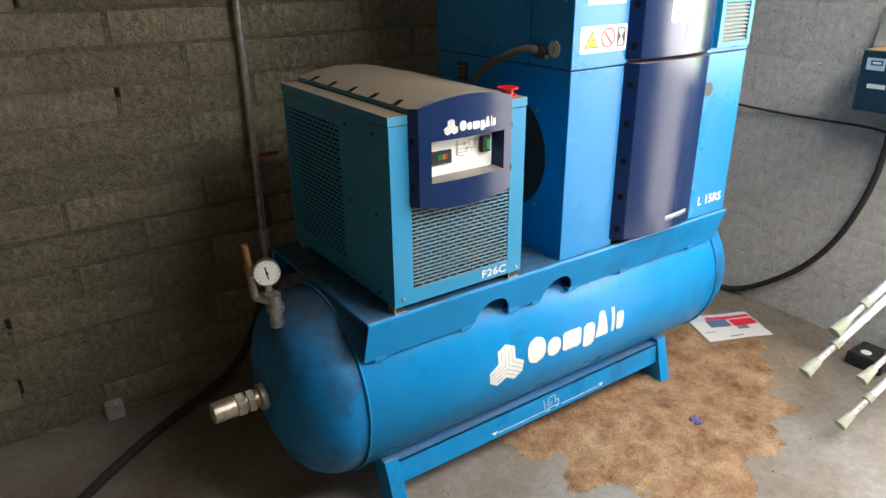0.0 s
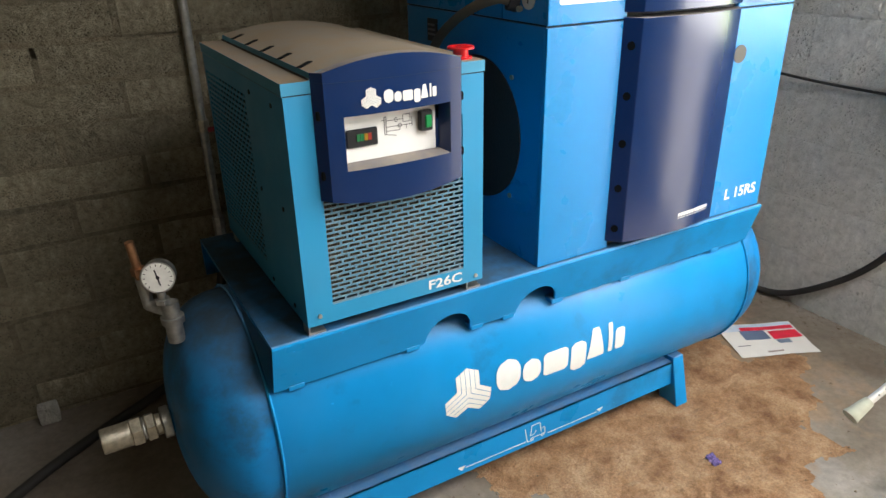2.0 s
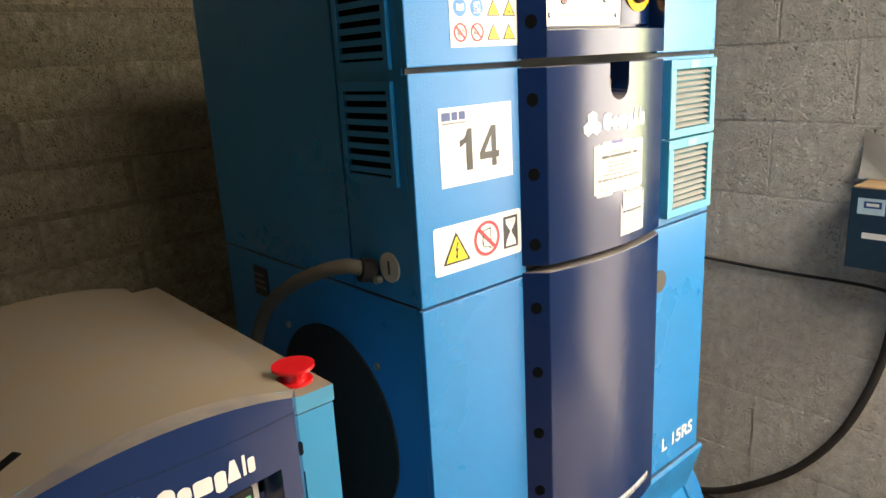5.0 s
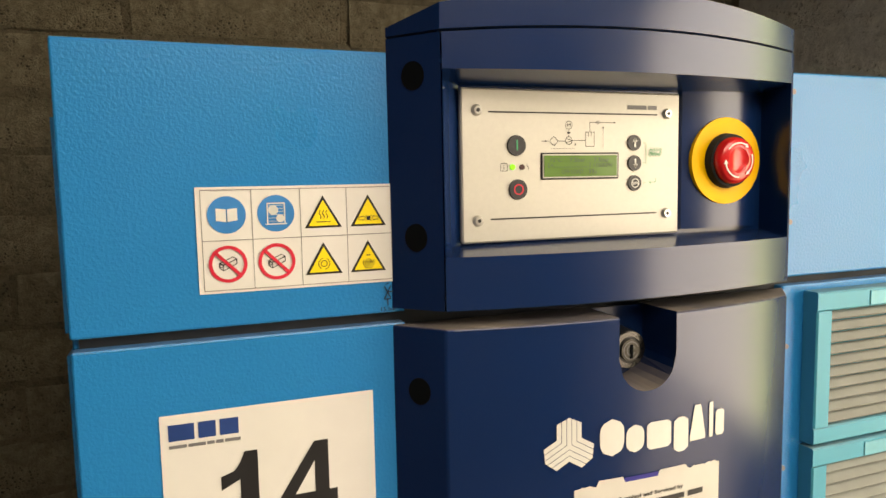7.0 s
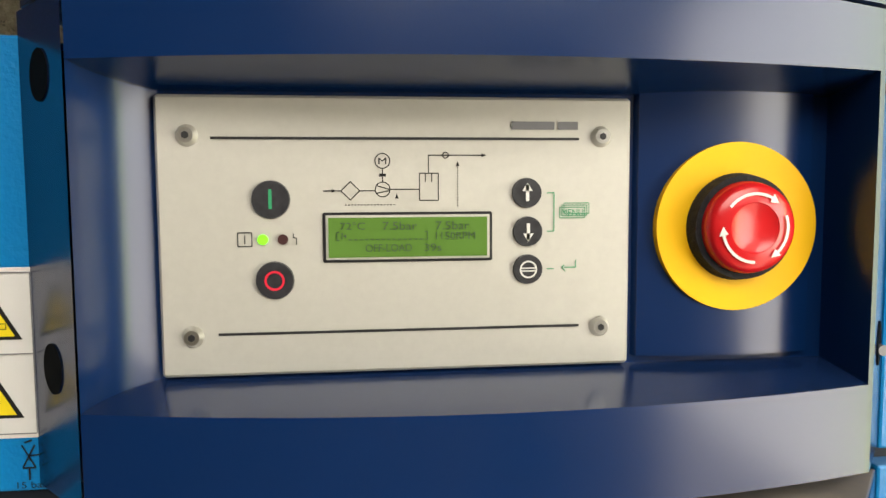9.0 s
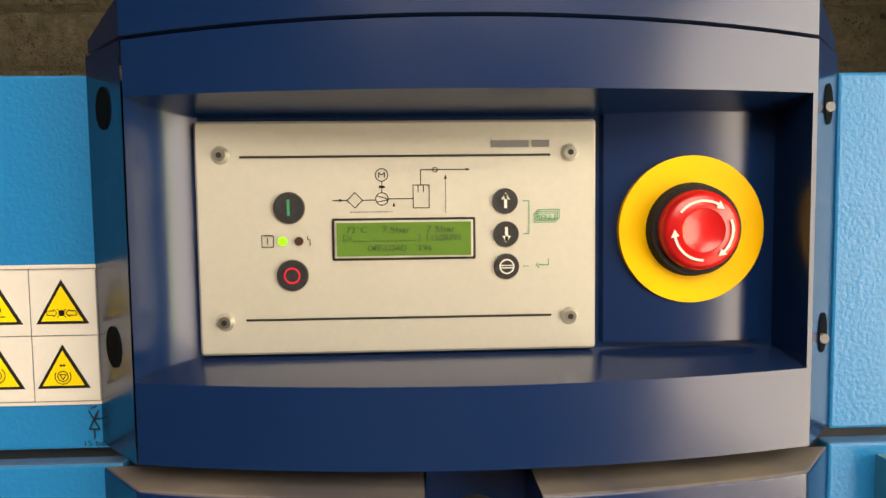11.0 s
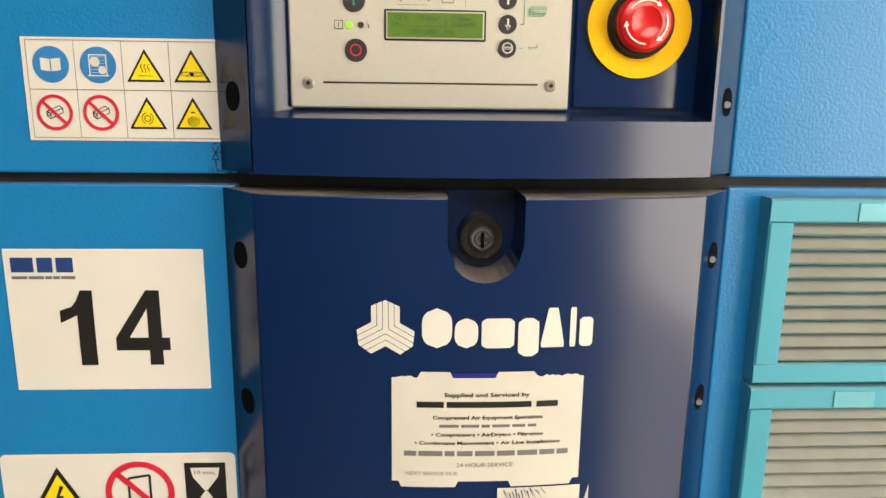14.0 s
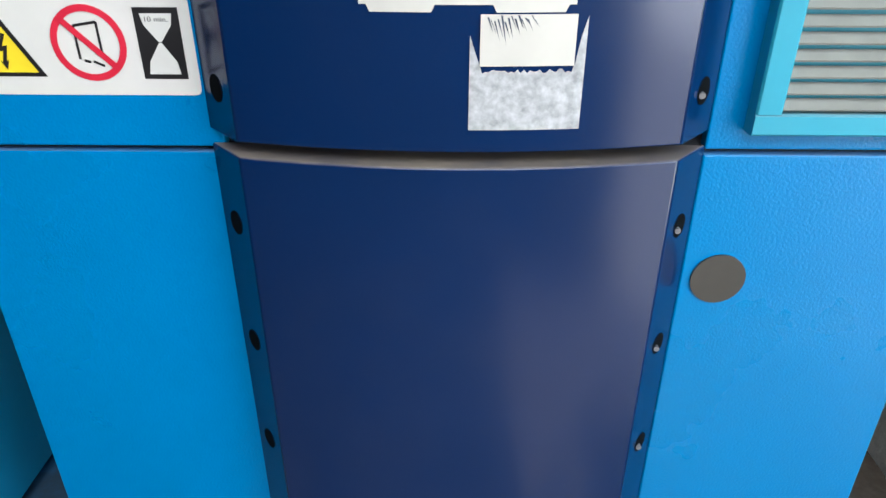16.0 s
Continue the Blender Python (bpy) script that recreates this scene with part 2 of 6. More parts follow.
def floor_stuff():
    m, nt, p = base("concrete_floor", (0.3, 0.27, 0.23), 0.6)
    a = noise_tex(nt, 1.7, 7, 0.62)
    b = noise_tex(nt, 38, 8, 0.7)
    c = ramp(nt, a.outputs[0], [(0.36, (0.105, 0.085, 0.062)), (0.50, (0.175, 0.152, 0.125)), (0.64, (0.245, 0.228, 0.210))])
    d = ramp(nt, b.outputs[0], [(0.3, g3(0.72)), (0.65, g3(1.06))])
    tc = nt.nodes.new("ShaderNodeTexCoord")
    spot = nt.nodes.new("ShaderNodeVectorMath")
    spot.operation = "DISTANCE"
    spot.inputs[1].default_value = (0.85, 0.20, 0.0)
    nt.links.new(tc.outputs["Object"], spot.inputs[0])
    edge = noise_tex(nt, 6, 8, 0.65)
    far = nt.nodes.new("ShaderNodeMath")
    far.operation = "MULTIPLY_ADD"
    far.inputs[1].default_value = 0.9
    nt.links.new(edge.outputs[0], far.inputs[0])
    nt.links.new(spot.outputs["Value"], far.inputs[2])
    tan = ramp(nt, far.outputs[0], [(0.62, g3(0.95)), (0.86, g3(0.70)), (1.0, g3(0.12))])
    dusty = mix(nt, tan.outputs[0], c.outputs[0], (0.265, 0.178, 0.105))
    nt.links.new(mix(nt, 1.0, dusty, d.outputs[0], "MULTIPLY"), p.inputs["Base Color"])
    r = ramp(nt, a.outputs[0], [(0.35, g3(0.85)), (0.65, g3(0.48))])
    nt.links.new(r.outputs[0], p.inputs["Roughness"])
    bump(nt, p, b.outputs[0], 0.35, 0.004)
    return m


def sand_stuff():
    m, nt, p = base("sand", (0.4, 0.26, 0.14), 0.95)
    a = noise_tex(nt, 9, 8, 0.7)
    b = noise_tex(nt, 160, 6, 0.7)
    c = ramp(nt, a.outputs[0], [(0.32, (0.175, 0.080, 0.034)), (0.48, (0.345, 0.192, 0.094)), (0.66, (0.50, 0.330, 0.192))])
    d = ramp(nt, b.outputs[0], [(0.3, g3(0.6)), (0.62, g3(1.08))])
    nt.links.new(mix(nt, 1.0, c.outputs[0], d.outputs[0], "MULTIPLY"), p.inputs["Base Color"])
    bump(nt, p, b.outputs[0], 1.0, 0.010)
    return m


FLOOR, SAND = floor_stuff(), sand_stuff()


# ---- builders ----
def mesh_of(name, bm, mat, smooth=None):
    me = bpy.data.meshes.new(name)
    if smooth:
        for f in bm.faces:
            f.smooth = True
    bm.to_mesh(me)
    bm.free()
    if smooth:
        me.set_sharp_from_angle(angle=radians(smooth))
    for x in mat if isinstance(mat, (list, tuple)) else [mat]:
        me.materials.append(x)
    return me


def part(name, bm, mat, parent, label="", smooth=None):
    ob = new(name, mesh_of(name, bm, mat, smooth))
    ob.parent = parent
    return tagged(ob, label) if label else ob


def thing(name, label, category, group="", at=(0, 0, 0)):
    ob = new(name)
    ob.location = at
    ob.empty_display_size = 0.05
    return tagged(ob, label, category, group)


def solo(name, bm, mat, label="", category="", kind="", smooth=None, group=""):
    return tagged(new(name, mesh_of(name, bm, mat, smooth)), label, category, group, kind)


def add_box(bm, x0, x1, y0, y1, z0, z1, bevel=0.0, seg=1):
    m = Matrix.Translation(((x0 + x1) / 2, (y0 + y1) / 2, (z0 + z1) / 2)) @ Matrix.Diagonal((x1 - x0, y1 - y0, z1 - z0, 1))
    vs = bmesh.ops.create_cube(bm, size=1, matrix=m)["verts"]
    if bevel:
        es = list({e for v in vs for e in v.link_edges})
        bmesh.ops.bevel(bm, geom=es, offset=bevel, segments=seg, affect="EDGES", profile=0.5)
    return bm


def bx(*a, bevel=0.0, seg=1):
    return add_box(bmesh.new(), *a, bevel=bevel, seg=seg)


def add_cyl(bm, p0, p1, r0, r1=None, seg=20, cap=True):
    p0, p1 = Vector(p0), Vector(p1)
    d = p1 - p0
    m = Matrix.Translation((p0 + p1) / 2) @ d.to_track_quat("Z", "Y").to_matrix().to_4x4()
    bmesh.ops.create_cone(bm, cap_ends=cap, segments=seg, radius1=r0, radius2=r0 if r1 is None else r1, depth=d.length, matrix=m)
    return bm


def cy(*a, **k):
    return add_cyl(bmesh.new(), *a, **k)


def smooth_path(pts, steps=8):
    out = []
    P = [Vector(p) for p in pts]
    P = [P[0] * 2 - P[1]] + P + [P[-1] * 2 - P[-2]]
    for i in range(1, len(P) - 2):
        for s in range(steps):
            t = s / steps
            a, b, c, d = P[i - 1], P[i], P[i + 1], P[i + 2]
            out.append(0.5 * (2 * b + (c - a) * t + (2 * a - 5 * b + 4 * c - d) * t * t + (3 * b - a - 3 * c + d) * t ** 3))
    return out + [P[-2]]


def tube(pts, r, seg=10, steps=8, curved=True):
    bm = bmesh.new()
    path = smooth_path(pts, steps) if curved else [Vector(p) for p in pts]
    rings, side = [], None
    for i, p in enumerate(path):
        d = (path[min(i + 1, len(path) - 1)] - path[max(i - 1, 0)]).normalized()
        if side is None:
            side = d.orthogonal().normalized()
        side = (side - d * side.dot(d)).normalized()
        up = d.cross(side)
        rings.append([bm.verts.new(p + r * (math.cos(a) * side + math.sin(a) * up)) for a in (2 * math.pi * k / seg for k in range(seg))])
    for a, b in zip(rings, rings[1:]):
        for k in range(seg):
            bm.faces.new((a[k], a[(k + 1) % seg], b[(k + 1) % seg], b[k]))
    bm.faces.new(rings[0][::-1])
    bm.faces.new(rings[-1])
    return bm


# flat artwork is drawn in (x, z) and laid onto a surface y = surf(x, z)
def flat_poly(bm, pts):
    bm.faces.new([bm.verts.new((x, 0, z)) for x, z in pts])
    return bm


def flat_rect(bm, x0, x1, z0, z1, nx=1, nz=1):
    g = [[bm.verts.new((x0 + (x1 - x0) * i / nx, 0, z0 + (z1 - z0) * j / nz)) for i in range(nx + 1)] for j in range(nz + 1)]
    for j in range(nz):
        for i in range(nx):
            bm.faces.new((g[j][i], g[j][i + 1], g[j + 1][i + 1], g[j + 1][i]))
    return bm


def flat_ring(bm, cx, cz, r0, r1, seg=28, sx=1.0, a0=0.0, a1=360.0):
    n = max(3, int(seg * (a1 - a0) / 360))
    full = a1 - a0 > 359.9
    A = [radians(a0 + (a1 - a0) * k / n) for k in range(n + (0 if full else 1))]
    o = [bm.verts.new((cx + sx * r1 * math.cos(a), 0, cz + r1 * math.sin(a))) for a in A]
    if r0 <= 0:
        bm.faces.new(o)
        return bm
    i = [bm.verts.new((cx + sx * (r1 * 0 + r0) * math.cos(a), 0, cz + r0 * math.sin(a))) for a in A]
    for k in range(len(A) if full else len(A) - 1):
        q = (k + 1) % len(A)
        bm.faces.new((o[k], o[q], i[q], i[k]))
    return bm


def flat_line(bm, x0, z0, x1, z1, w):
    d = Vector((x1 - x0, z1 - z0))
    n = Vector((-d.y, d.x)).normalized() * w / 2
    return flat_poly(bm, [(x0 + n.x, z0 + n.y), (x0 - n.x, z0 - n.y), (x1 - n.x, z1 - n.y), (x1 + n.x, z1 + n.y)])


def text_bm(body, size, bold=0.0, shear=0.0, stretch=1.0):
    cu = bpy.data.curves.new("lettering", "FONT")
    cu.body, cu.size, cu.offset, cu.shear, cu.resolution_u = body, size, bold * size, shear, 3
    ob = new("lettering", cu)
    dg = bpy.context.evaluated_depsgraph_get()
    me = bpy.data.meshes.new_from_object(ob.evaluated_get(dg))
    bm = bmesh.new()
    bm.from_mesh(me)
    bpy.data.objects.remove(ob)
    bpy.data.curves.remove(cu)
    bpy.data.meshes.remove(me)
    for v in bm.verts:
        v.co = Vector((v.co.x * stretch, 0, v.co.y))
    return bm


def fit_text(bm, x0, x1, z0, z1):
    xs, zs = [v.co.x for v in bm.verts], [v.co.z for v in bm.verts]
    for v in bm.verts:
        v.co.x = x0 + (v.co.x - min(xs)) / (max(xs) - min(xs)) * (x1 - x0)
        v.co.z = z0 + (v.co.z - min(zs)) / (max(zs) - min(zs)) * (z1 - z0)
    return bm


def decal(name, bm, surf, off, mat, parent, label=""):
    bmesh.ops.recalc_face_normals(bm, faces=bm.faces)
    for f in bm.faces:
        f.normal_update()
        if f.normal.y > 0:
            f.normal_flip()
    for v in bm.verts:
        v.co.y = surf(v.co.x, v.co.z) - off
    return part(name, bm, mat, parent, label)


def at_y(y):
    return lambda x, z: y


def emblem_arms(cx, cz, wide):
    """Three-armed striped emblem, as plain bars: three alike arms with a low peak, one upright and two slanting."""
    s = 0.886 * wide
    c = Vector((cx, cz - 0.0715 * s))
    arms = []
    for ang in (90, 210, 330):
        bm = bmesh.new()
        d = Vector((math.cos(radians(ang)), math.sin(radians(ang))))
        n = Vector((-d.y, d.x))
        for k in range(5):
            edge = []
            for o in ((k - 2) * 0.114 * s - 0.051 * s, (k - 2) * 0.114 * s, (k - 2) * 0.114 * s + 0.051 * s):
                a = abs(o) / math.sqrt(3)
                b = 0.62 * s - 0.45 * abs(o)
                edge.append([c + n * o + d * (a + (b - a) * j / 4) for j in range(5)])
            for j in range(4):
                for e0, e1 in zip(edge, edge[1:]):
                    flat_poly(bm, [tuple(v) for v in (e0[j], e1[j], e1[j + 1], e0[j + 1])])
        bmesh.ops.remove_doubles(bm, verts=bm.verts, dist=1e-6)
        arms.append(bm)
    return arms


def emblem(cx, cz, wide, surf, off, owner):
    for bm in emblem_arms(cx, cz, wide):
        decal("emblem_arm", bm, surf, off, PRINT, owner, "white striped arm of an emblem")


def pill(bm, x0, x1, z0, z1, r=0.35, nx=4, nz=10):
    """A block with softened corners, cut fine enough to follow a curved surface."""
    W, H = x1 - x0, z1 - z0
    rr = r * min(W, H)
    rows = []
    for j in range(nz + 1):
        h = H * j / nz
        d = min(h, H - h)
        cut = rr - math.sqrt(max(0.0, rr * rr - (rr - d) ** 2)) if d < rr else 0.0
        rows.append([bm.verts.new((x0 + cut + (W - 2 * cut) * i / nx, 0, z0 + h)) for i in range(nx + 1)])
    for a, b in zip(rows, rows[1:]):
        for i in range(nx):
            bm.faces.new((a[i], a[i + 1], b[i + 1], b[i]))
    return bm


def wordmark(x0, x1, z0, z1, surf, off, owner, label):
    """A maker's mark as a row of plain rounded blocks: z0 to z1 is the height of its tall blocks."""
    W, H = x1 - x0, z1 - z0
    for a, b, lo, hi, r, lean in ((0.0, 0.170, 0.0, 1.0, 0.5, 0), (0.185, 0.318, 0.0, 0.76, 0.5, 0), (0.338, 0.526, 0.0, 0.75, 0.15, 0), (0.548, 0.668, -0.22, 0.75, 0.3, 0), (0.676, 0.820, 0.0, 1.0, 0.05, 0.62), (0.849, 0.884, 0.0, 1.0, 0.1, 0), (0.906, 0.985, 0.0, 0.74, 0.2, 0)):
        bm = pill(bmesh.new(), x0 + a * W, x0 + b * W, z0 + lo * H, z0 + hi * H, r)
        m = x0 + (a + b) / 2 * W
        for v in bm.verts:
            v.co.x = m + (v.co.x - m) * (1 - lean * (v.co.z - z0) / H)
        decal("mark_shape", bm, surf, off, PRINT, owner, label)


def bars(bm, x0, x1, z, h, n, gap=0.012, seed=1):
    """A line of writing too small to read, as word-long bars."""
    r = random.Random(seed)
    ws = [r.uniform(0.6, 1.6) for _ in range(n)]
    k = (x1 - x0 - gap * (n - 1) * 0.3) / sum(ws)
    x = x0
    for w in ws:
        flat_rect(bm, x, x + w * k, z, z + h, 2, 1)
        x += w * k + gap * 0.3
    return bm


def bulged(x0, x1, z0, z1, surf, back, flank, hole=None, n=22):
    """A moulded cover: bowed front, sloping flanks, top and bottom returns and, if given, an opening
    hole = (hx0, hx1, lower(x), upper(x) or None for open at the top)."""
    bm = bmesh.new()
    xs = [x0 + (x1 - x0) * i / n for i in range(n + 1)]
    if hole:
        h0, h1, lo, hi = hole
        xs = [x for x in xs if not (h0 - 0.002 < x < h1 + 0.002)] + [h0 + (h1 - h0) * i / 14 for i in range(15)]
        xs.sort()
    q = lambda *p: bm.faces.new([bm.verts.new(v) for v in p])
    for a, b in zip(xs, xs[1:]):
        ya, yb = surf(a, 0), surf(b, 0)
        inside = hole and a >= h0 - 1e-6 and b <= h1 + 1e-6
        spans = [(z0, z0, z1, z1)]
        if inside:
            spans = [(z0, z0, lo(a), lo(b))]
            if hi:
                spans.append((hi(a), hi(b), z1, z1))
        for la, lb, ua, ub in spans:
            q((a, ya, la), (b, yb, lb), (b, yb, ub), (a, ya, ua))
        q((a, back, z0), (b, back, z0), (b, yb, z0), (a, ya, z0))
        if not (inside and not hi):
            q((a, ya, z1), (b, yb, z1), (b, back, z1), (a, back, z1))
    for x, xf, s in ((x0, x0 - flank, 1), (x1, x1 + flank, -1)):
        y = surf(x, 0)
        pts = [(xf, back, z0), (x, y, z0), (x, y, z1), (xf, back, z1)]
        q(*(pts if s > 0 else pts[::-1]))
        q(*[(xf, back, z1), (x, y, z1), (x, back, z1)][:: s])
        q(*[(xf, back, z0), (x, back, z0), (x, y, z0)][:: s])
    bmesh.ops.remove_doubles(bm, verts=bm.verts, dist=1e-5)
    bmesh.ops.recalc_face_normals(bm, faces=bm.faces)
    return bm


def recess(hx0, hx1, hz0, hz1, surf, fx0, fx1, fz0, fz1, fy, n=12, hollow=0):
    """Walls and floor of a moulded pocket behind a rectangular opening; hollow degrees round out its near wall."""
    bm = bmesh.new()
    q = lambda *p: bm.faces.new([bm.verts.new(v) for v in p])
    for i in range(n):
        s, t = i / n, (i + 1) / n
        a, b, c, d = hx0 + (hx1 - hx0) * s, hx0 + (hx1 - hx0) * t, fx0 + (fx1 - fx0) * s, fx0 + (fx1 - fx0) * t
        q((a, surf(a, 0), hz0), (b, surf(b, 0), hz0), (d, fy, fz0), (c, fy, fz0))
        q((c, fy, fz1), (d, fy, fz1), (b, surf(b, 0), hz1), (a, surf(a, 0), hz1))
    y0, steps = surf(hx0, 0), 10
    chord = math.atan2(fy - y0, fx0 - hx0)
    turns = [chord + radians(hollow) * (1 - 2 * (i + 0.5) / steps) for i in range(steps)]
    kx, ky = (fx0 - hx0) / sum(map(math.cos, turns)), (fy - y0) / sum(map(math.sin, turns))
    px, py = hx0, y0
    rims = ([(px, py, hz0)], [(px, py, hz1)])
    for i, a in enumerate(turns):
        s, t = i / steps, (i + 1) / steps
        nx, ny = px + kx * math.cos(a), py + ky * math.sin(a)
        lo0, lo1, up0, up1 = (hz0 + (fz0 - hz0) * s, hz0 + (fz0 - hz0) * t, hz1 + (fz1 - hz1) * s, hz1 + (fz1 - hz1) * t)
        q((px, py, lo0), (nx, ny, lo1), (nx, ny, up1), (px, py, up0))
        px, py = nx, ny
        rims[0].append((px, py, lo1))
        rims[1].append((px, py, up1))
    if hollow:
        q(*rims[0])
        q(*rims[1])
    q((fx1, fy, fz0), (hx1, surf(hx1, 0), hz0), (hx1, surf(hx1, 0), hz1), (fx1, fy, fz1))
    q((fx0, fy, fz0), (fx1, fy, fz0), (fx1, fy, fz1), (fx0, fy, fz1))
    bmesh.ops.remove_doubles(bm, verts=bm.verts, dist=1e-5)
    bmesh.ops.recalc_face_normals(bm, faces=bm.faces)
    if sum(f.normal.y for f in bm.faces) > 0:
        bmesh.ops.reverse_faces(bm, faces=bm.faces)
    return bm


def slotted(u0, u1, v0, v1, pitch, bar, slot, bridge):
    """Perforated sheet in (x, z): full-length bars with staggered bridges between long slots."""
    bm = bmesh.new()
    rows = int((v1 - v0) / pitch)
    pitch = (v1 - v0) / rows
    for r in range(rows + 1):
        z = v0 + r * pitch
        add_box(bm, u0, u1, 0, 0.0015, z - bar / 2, z + bar / 2)
        if r == rows:
            break
        x = u0 + (slot + bridge) * (0.5 if r % 2 else 0.0)
        while x < u1:
            if x > u0 + 0.002 and x + bridge < u1:
                add_box(bm, x, x + bridge, 0, 0.0015, z + bar / 2, z + pitch - bar / 2)
            x += slot + bridge
    return bm


# ---- setting ----
WY, WX = 1.10, 1.57  # inner faces of the back wall and the side wall


def floor_mesh():
    bm = bmesh.new()
    n = 60
    g = [[bm.verts.new((-3.6 + 5.39 * i / n, -3.7 + 5.04 * j / n, 0.0)) for i in range(n + 1)] for j in range(n + 1)]
    for j in range(n):
        for i in range(n):
            bm.faces.new((g[j][i], g[j][i + 1], g[j + 1][i + 1], g[j + 1][i]))
    return bm


solo("floor", floor_mesh(), FLOOR, "worn dusty concrete floor with damp stains", "floor", "structure")
wall_back = solo("wall_back", bx(-3.4, 1.80, WY + 0.030, WY + 0.25, -0.02, 2.72), MORTAR, "rough brown block wall with flush mortar", "wall", "structure")
wall_side = solo("wall_side", bx(WX + 0.0035, WX + 0.22, -0.45, WY, -0.02, 2.72), GREYMORTAR, "grey painted rough block wall", "wall", "structure")
solo("wall_side_far", bx(WX + 0.008, WX + 0.22, -3.6, -1.75, -0.02, 2.72), GREYMORTAR, "grey rough block wall past the doorway", "wall", "structure")
solo("lintel", bx(WX + 0.008, WX + 0.22, -1.75, -0.45, 2.28, 2.72), GREYMORTAR, "concrete lintel over the open doorway", "lintel", "structure")
solo("wall_beside_door", bx(WX + 0.006, WX + 0.22, -0.75, -0.45, -0.02, 1.00), GREYMORTAR, "low grey block wall beside the doorway", "wall", "structure")
solo("wall_cap", bx(WX - 0.01, WX + 0.23, -0.76, -0.46, 1.002, 1.03, bevel=0.004), GREYMORTAR, "plain concrete cap on the low wall", "cap", "structure")
solo("wall_front", bx(-3.4, 1.79, -3.72, -3.5, -0.02, 2.72), MORTAR, "plain block wall", "wall", "structure")
solo("wall_left", bx(-3.62, -3.4, -3.72, WY + 0.25, -0.02, 2.72), MORTAR, "plain dark block wall", "wall", "structure")
solo("ceiling", bx(-3.62, 1.80, -3.72, WY + 0.25, 2.72, 2.82), CEIL, "plain dark ceiling", "ceiling", "structure")

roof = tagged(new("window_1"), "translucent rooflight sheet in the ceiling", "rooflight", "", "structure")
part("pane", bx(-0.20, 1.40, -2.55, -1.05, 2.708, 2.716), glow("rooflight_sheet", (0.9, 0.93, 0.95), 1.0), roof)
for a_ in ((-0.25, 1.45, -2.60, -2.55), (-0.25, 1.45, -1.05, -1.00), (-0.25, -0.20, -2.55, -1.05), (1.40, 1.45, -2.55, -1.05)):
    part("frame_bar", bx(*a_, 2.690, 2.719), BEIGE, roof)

# outside the doorway
YARD = plain("yard_gravel", (0.17, 0.16, 0.14), 0.9, 0, 0.25, 3, 0.4)
HEDGE = plain("hedge_leaf", (0.055, 0.13, 0.025), 0.8, 0, 0.5, 8)
yard = bmesh.new()
yard.faces.new([yard.verts.new((x, y, -0.03)) for x, y in ((-400, -400), (400, -400), (400, 400), (-400, 400))])
solo("ground", yard, YARD, "pale gravel yard outside", "ground", "structure")
hb = bmesh.new()
rh = random.Random(5)
for k in range(900):
    x, y, z = 7.2 + rh.uniform(-0.5, 0.6), rh.uniform(-7, 4), rh.uniform(0, 2.1) + 0.35 * rh.random() ** 3
    s = rh.uniform(0.10, 0.22)
    n = Vector((rh.uniform(-1, 1), rh.uniform(-1, 1), rh.uniform(-0.3, 1))).normalized()
    a = n.orthogonal().normalized() * s
    b = n.cross(a)
    c = Vector((x, y, z))
    hb.faces.new([hb.verts.new(c + v) for v in (-a, b * 0.5, a, -b * 0.5)])
solo("hedge", hb, HEDGE, "green hedge across the yard outside", "hedge", "stuff")


# ---- receiver tank with its base ----
TR, TY, TZ = 0.278, 0.268, 0.412
TX0, TX1, TD = -0.657, 0.80, 0.174


def tank_surf(x, z):
    k = min(1.0, abs(z - TZ) / TR)
    return TY - TR * math.sqrt(1 - k * k)


def lathe_x(profile, cy_, cz_, seg=64):
    bm = bmesh.new()
    rings = []
    for x, r in profile:
        if r < 1e-5:
            rings.append([bm.verts.new((x, cy_, cz_))])
        else:
            rings.append([bm.verts.new((x, cy_ + r * math.cos(a), cz_ + r * math.sin(a))) for a in (2 * math.pi * k / seg for k in range(seg))])
    for a, b in zip(rings, rings[1:]):
        for k in range(seg):
            q = (k + 1) % seg
            if len(a) == 1:
                bm.faces.new((a[0], b[k], b[q]))
            elif len(b) == 1:
                bm.faces.new((a[k], b[0], a[q]))
            else:
                bm.faces.new((a[k], b[k], b[q], a[q]))
    bmesh.ops.recalc_face_normals(bm, faces=bm.faces)
    return bm


tank = thing("receiver_tank", "blue horizontal air receiver tank with a bolted base, dusty on top", "tank")
part("shell", lathe_x([(TX0, TR - 0.002), (TX0 + 0.003, TR), (TX1 - 0.003, TR), (TX1, TR - 0.002)], TY, TZ), TANK, tank, smooth=40)
for side, x in ((-1, TX0), (1, TX1)):
    prof = []
    for k in range(19):
        a = math.pi / 2 * k / 18
        prof.append((x + side * TD * math.sin(a) ** (2 / 2.5), max(0.0, (TR - 0.003) * max(0.0, math.cos(a)) ** (2 / 2.5)) if k < 18 else 0.0))
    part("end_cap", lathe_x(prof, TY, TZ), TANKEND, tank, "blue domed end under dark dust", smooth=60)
    bead = bmesh.new()
    for k in range(96):
        a, b = 2 * math.pi * k / 96, 2 * math.pi * (k + 1) / 96
        rr = TR + 0.0015 + 0.0006 * math.sin(k * 2.1)
        add_cyl(bead, (x, TY + rr * math.cos(a), TZ + rr * math.sin(a)), (x, TY + rr * math.cos(b), TZ + rr * math.sin(b)), 0.0035, seg=5, cap=False)
    part("weld_bead", bead, TANK, tank, smooth=60)

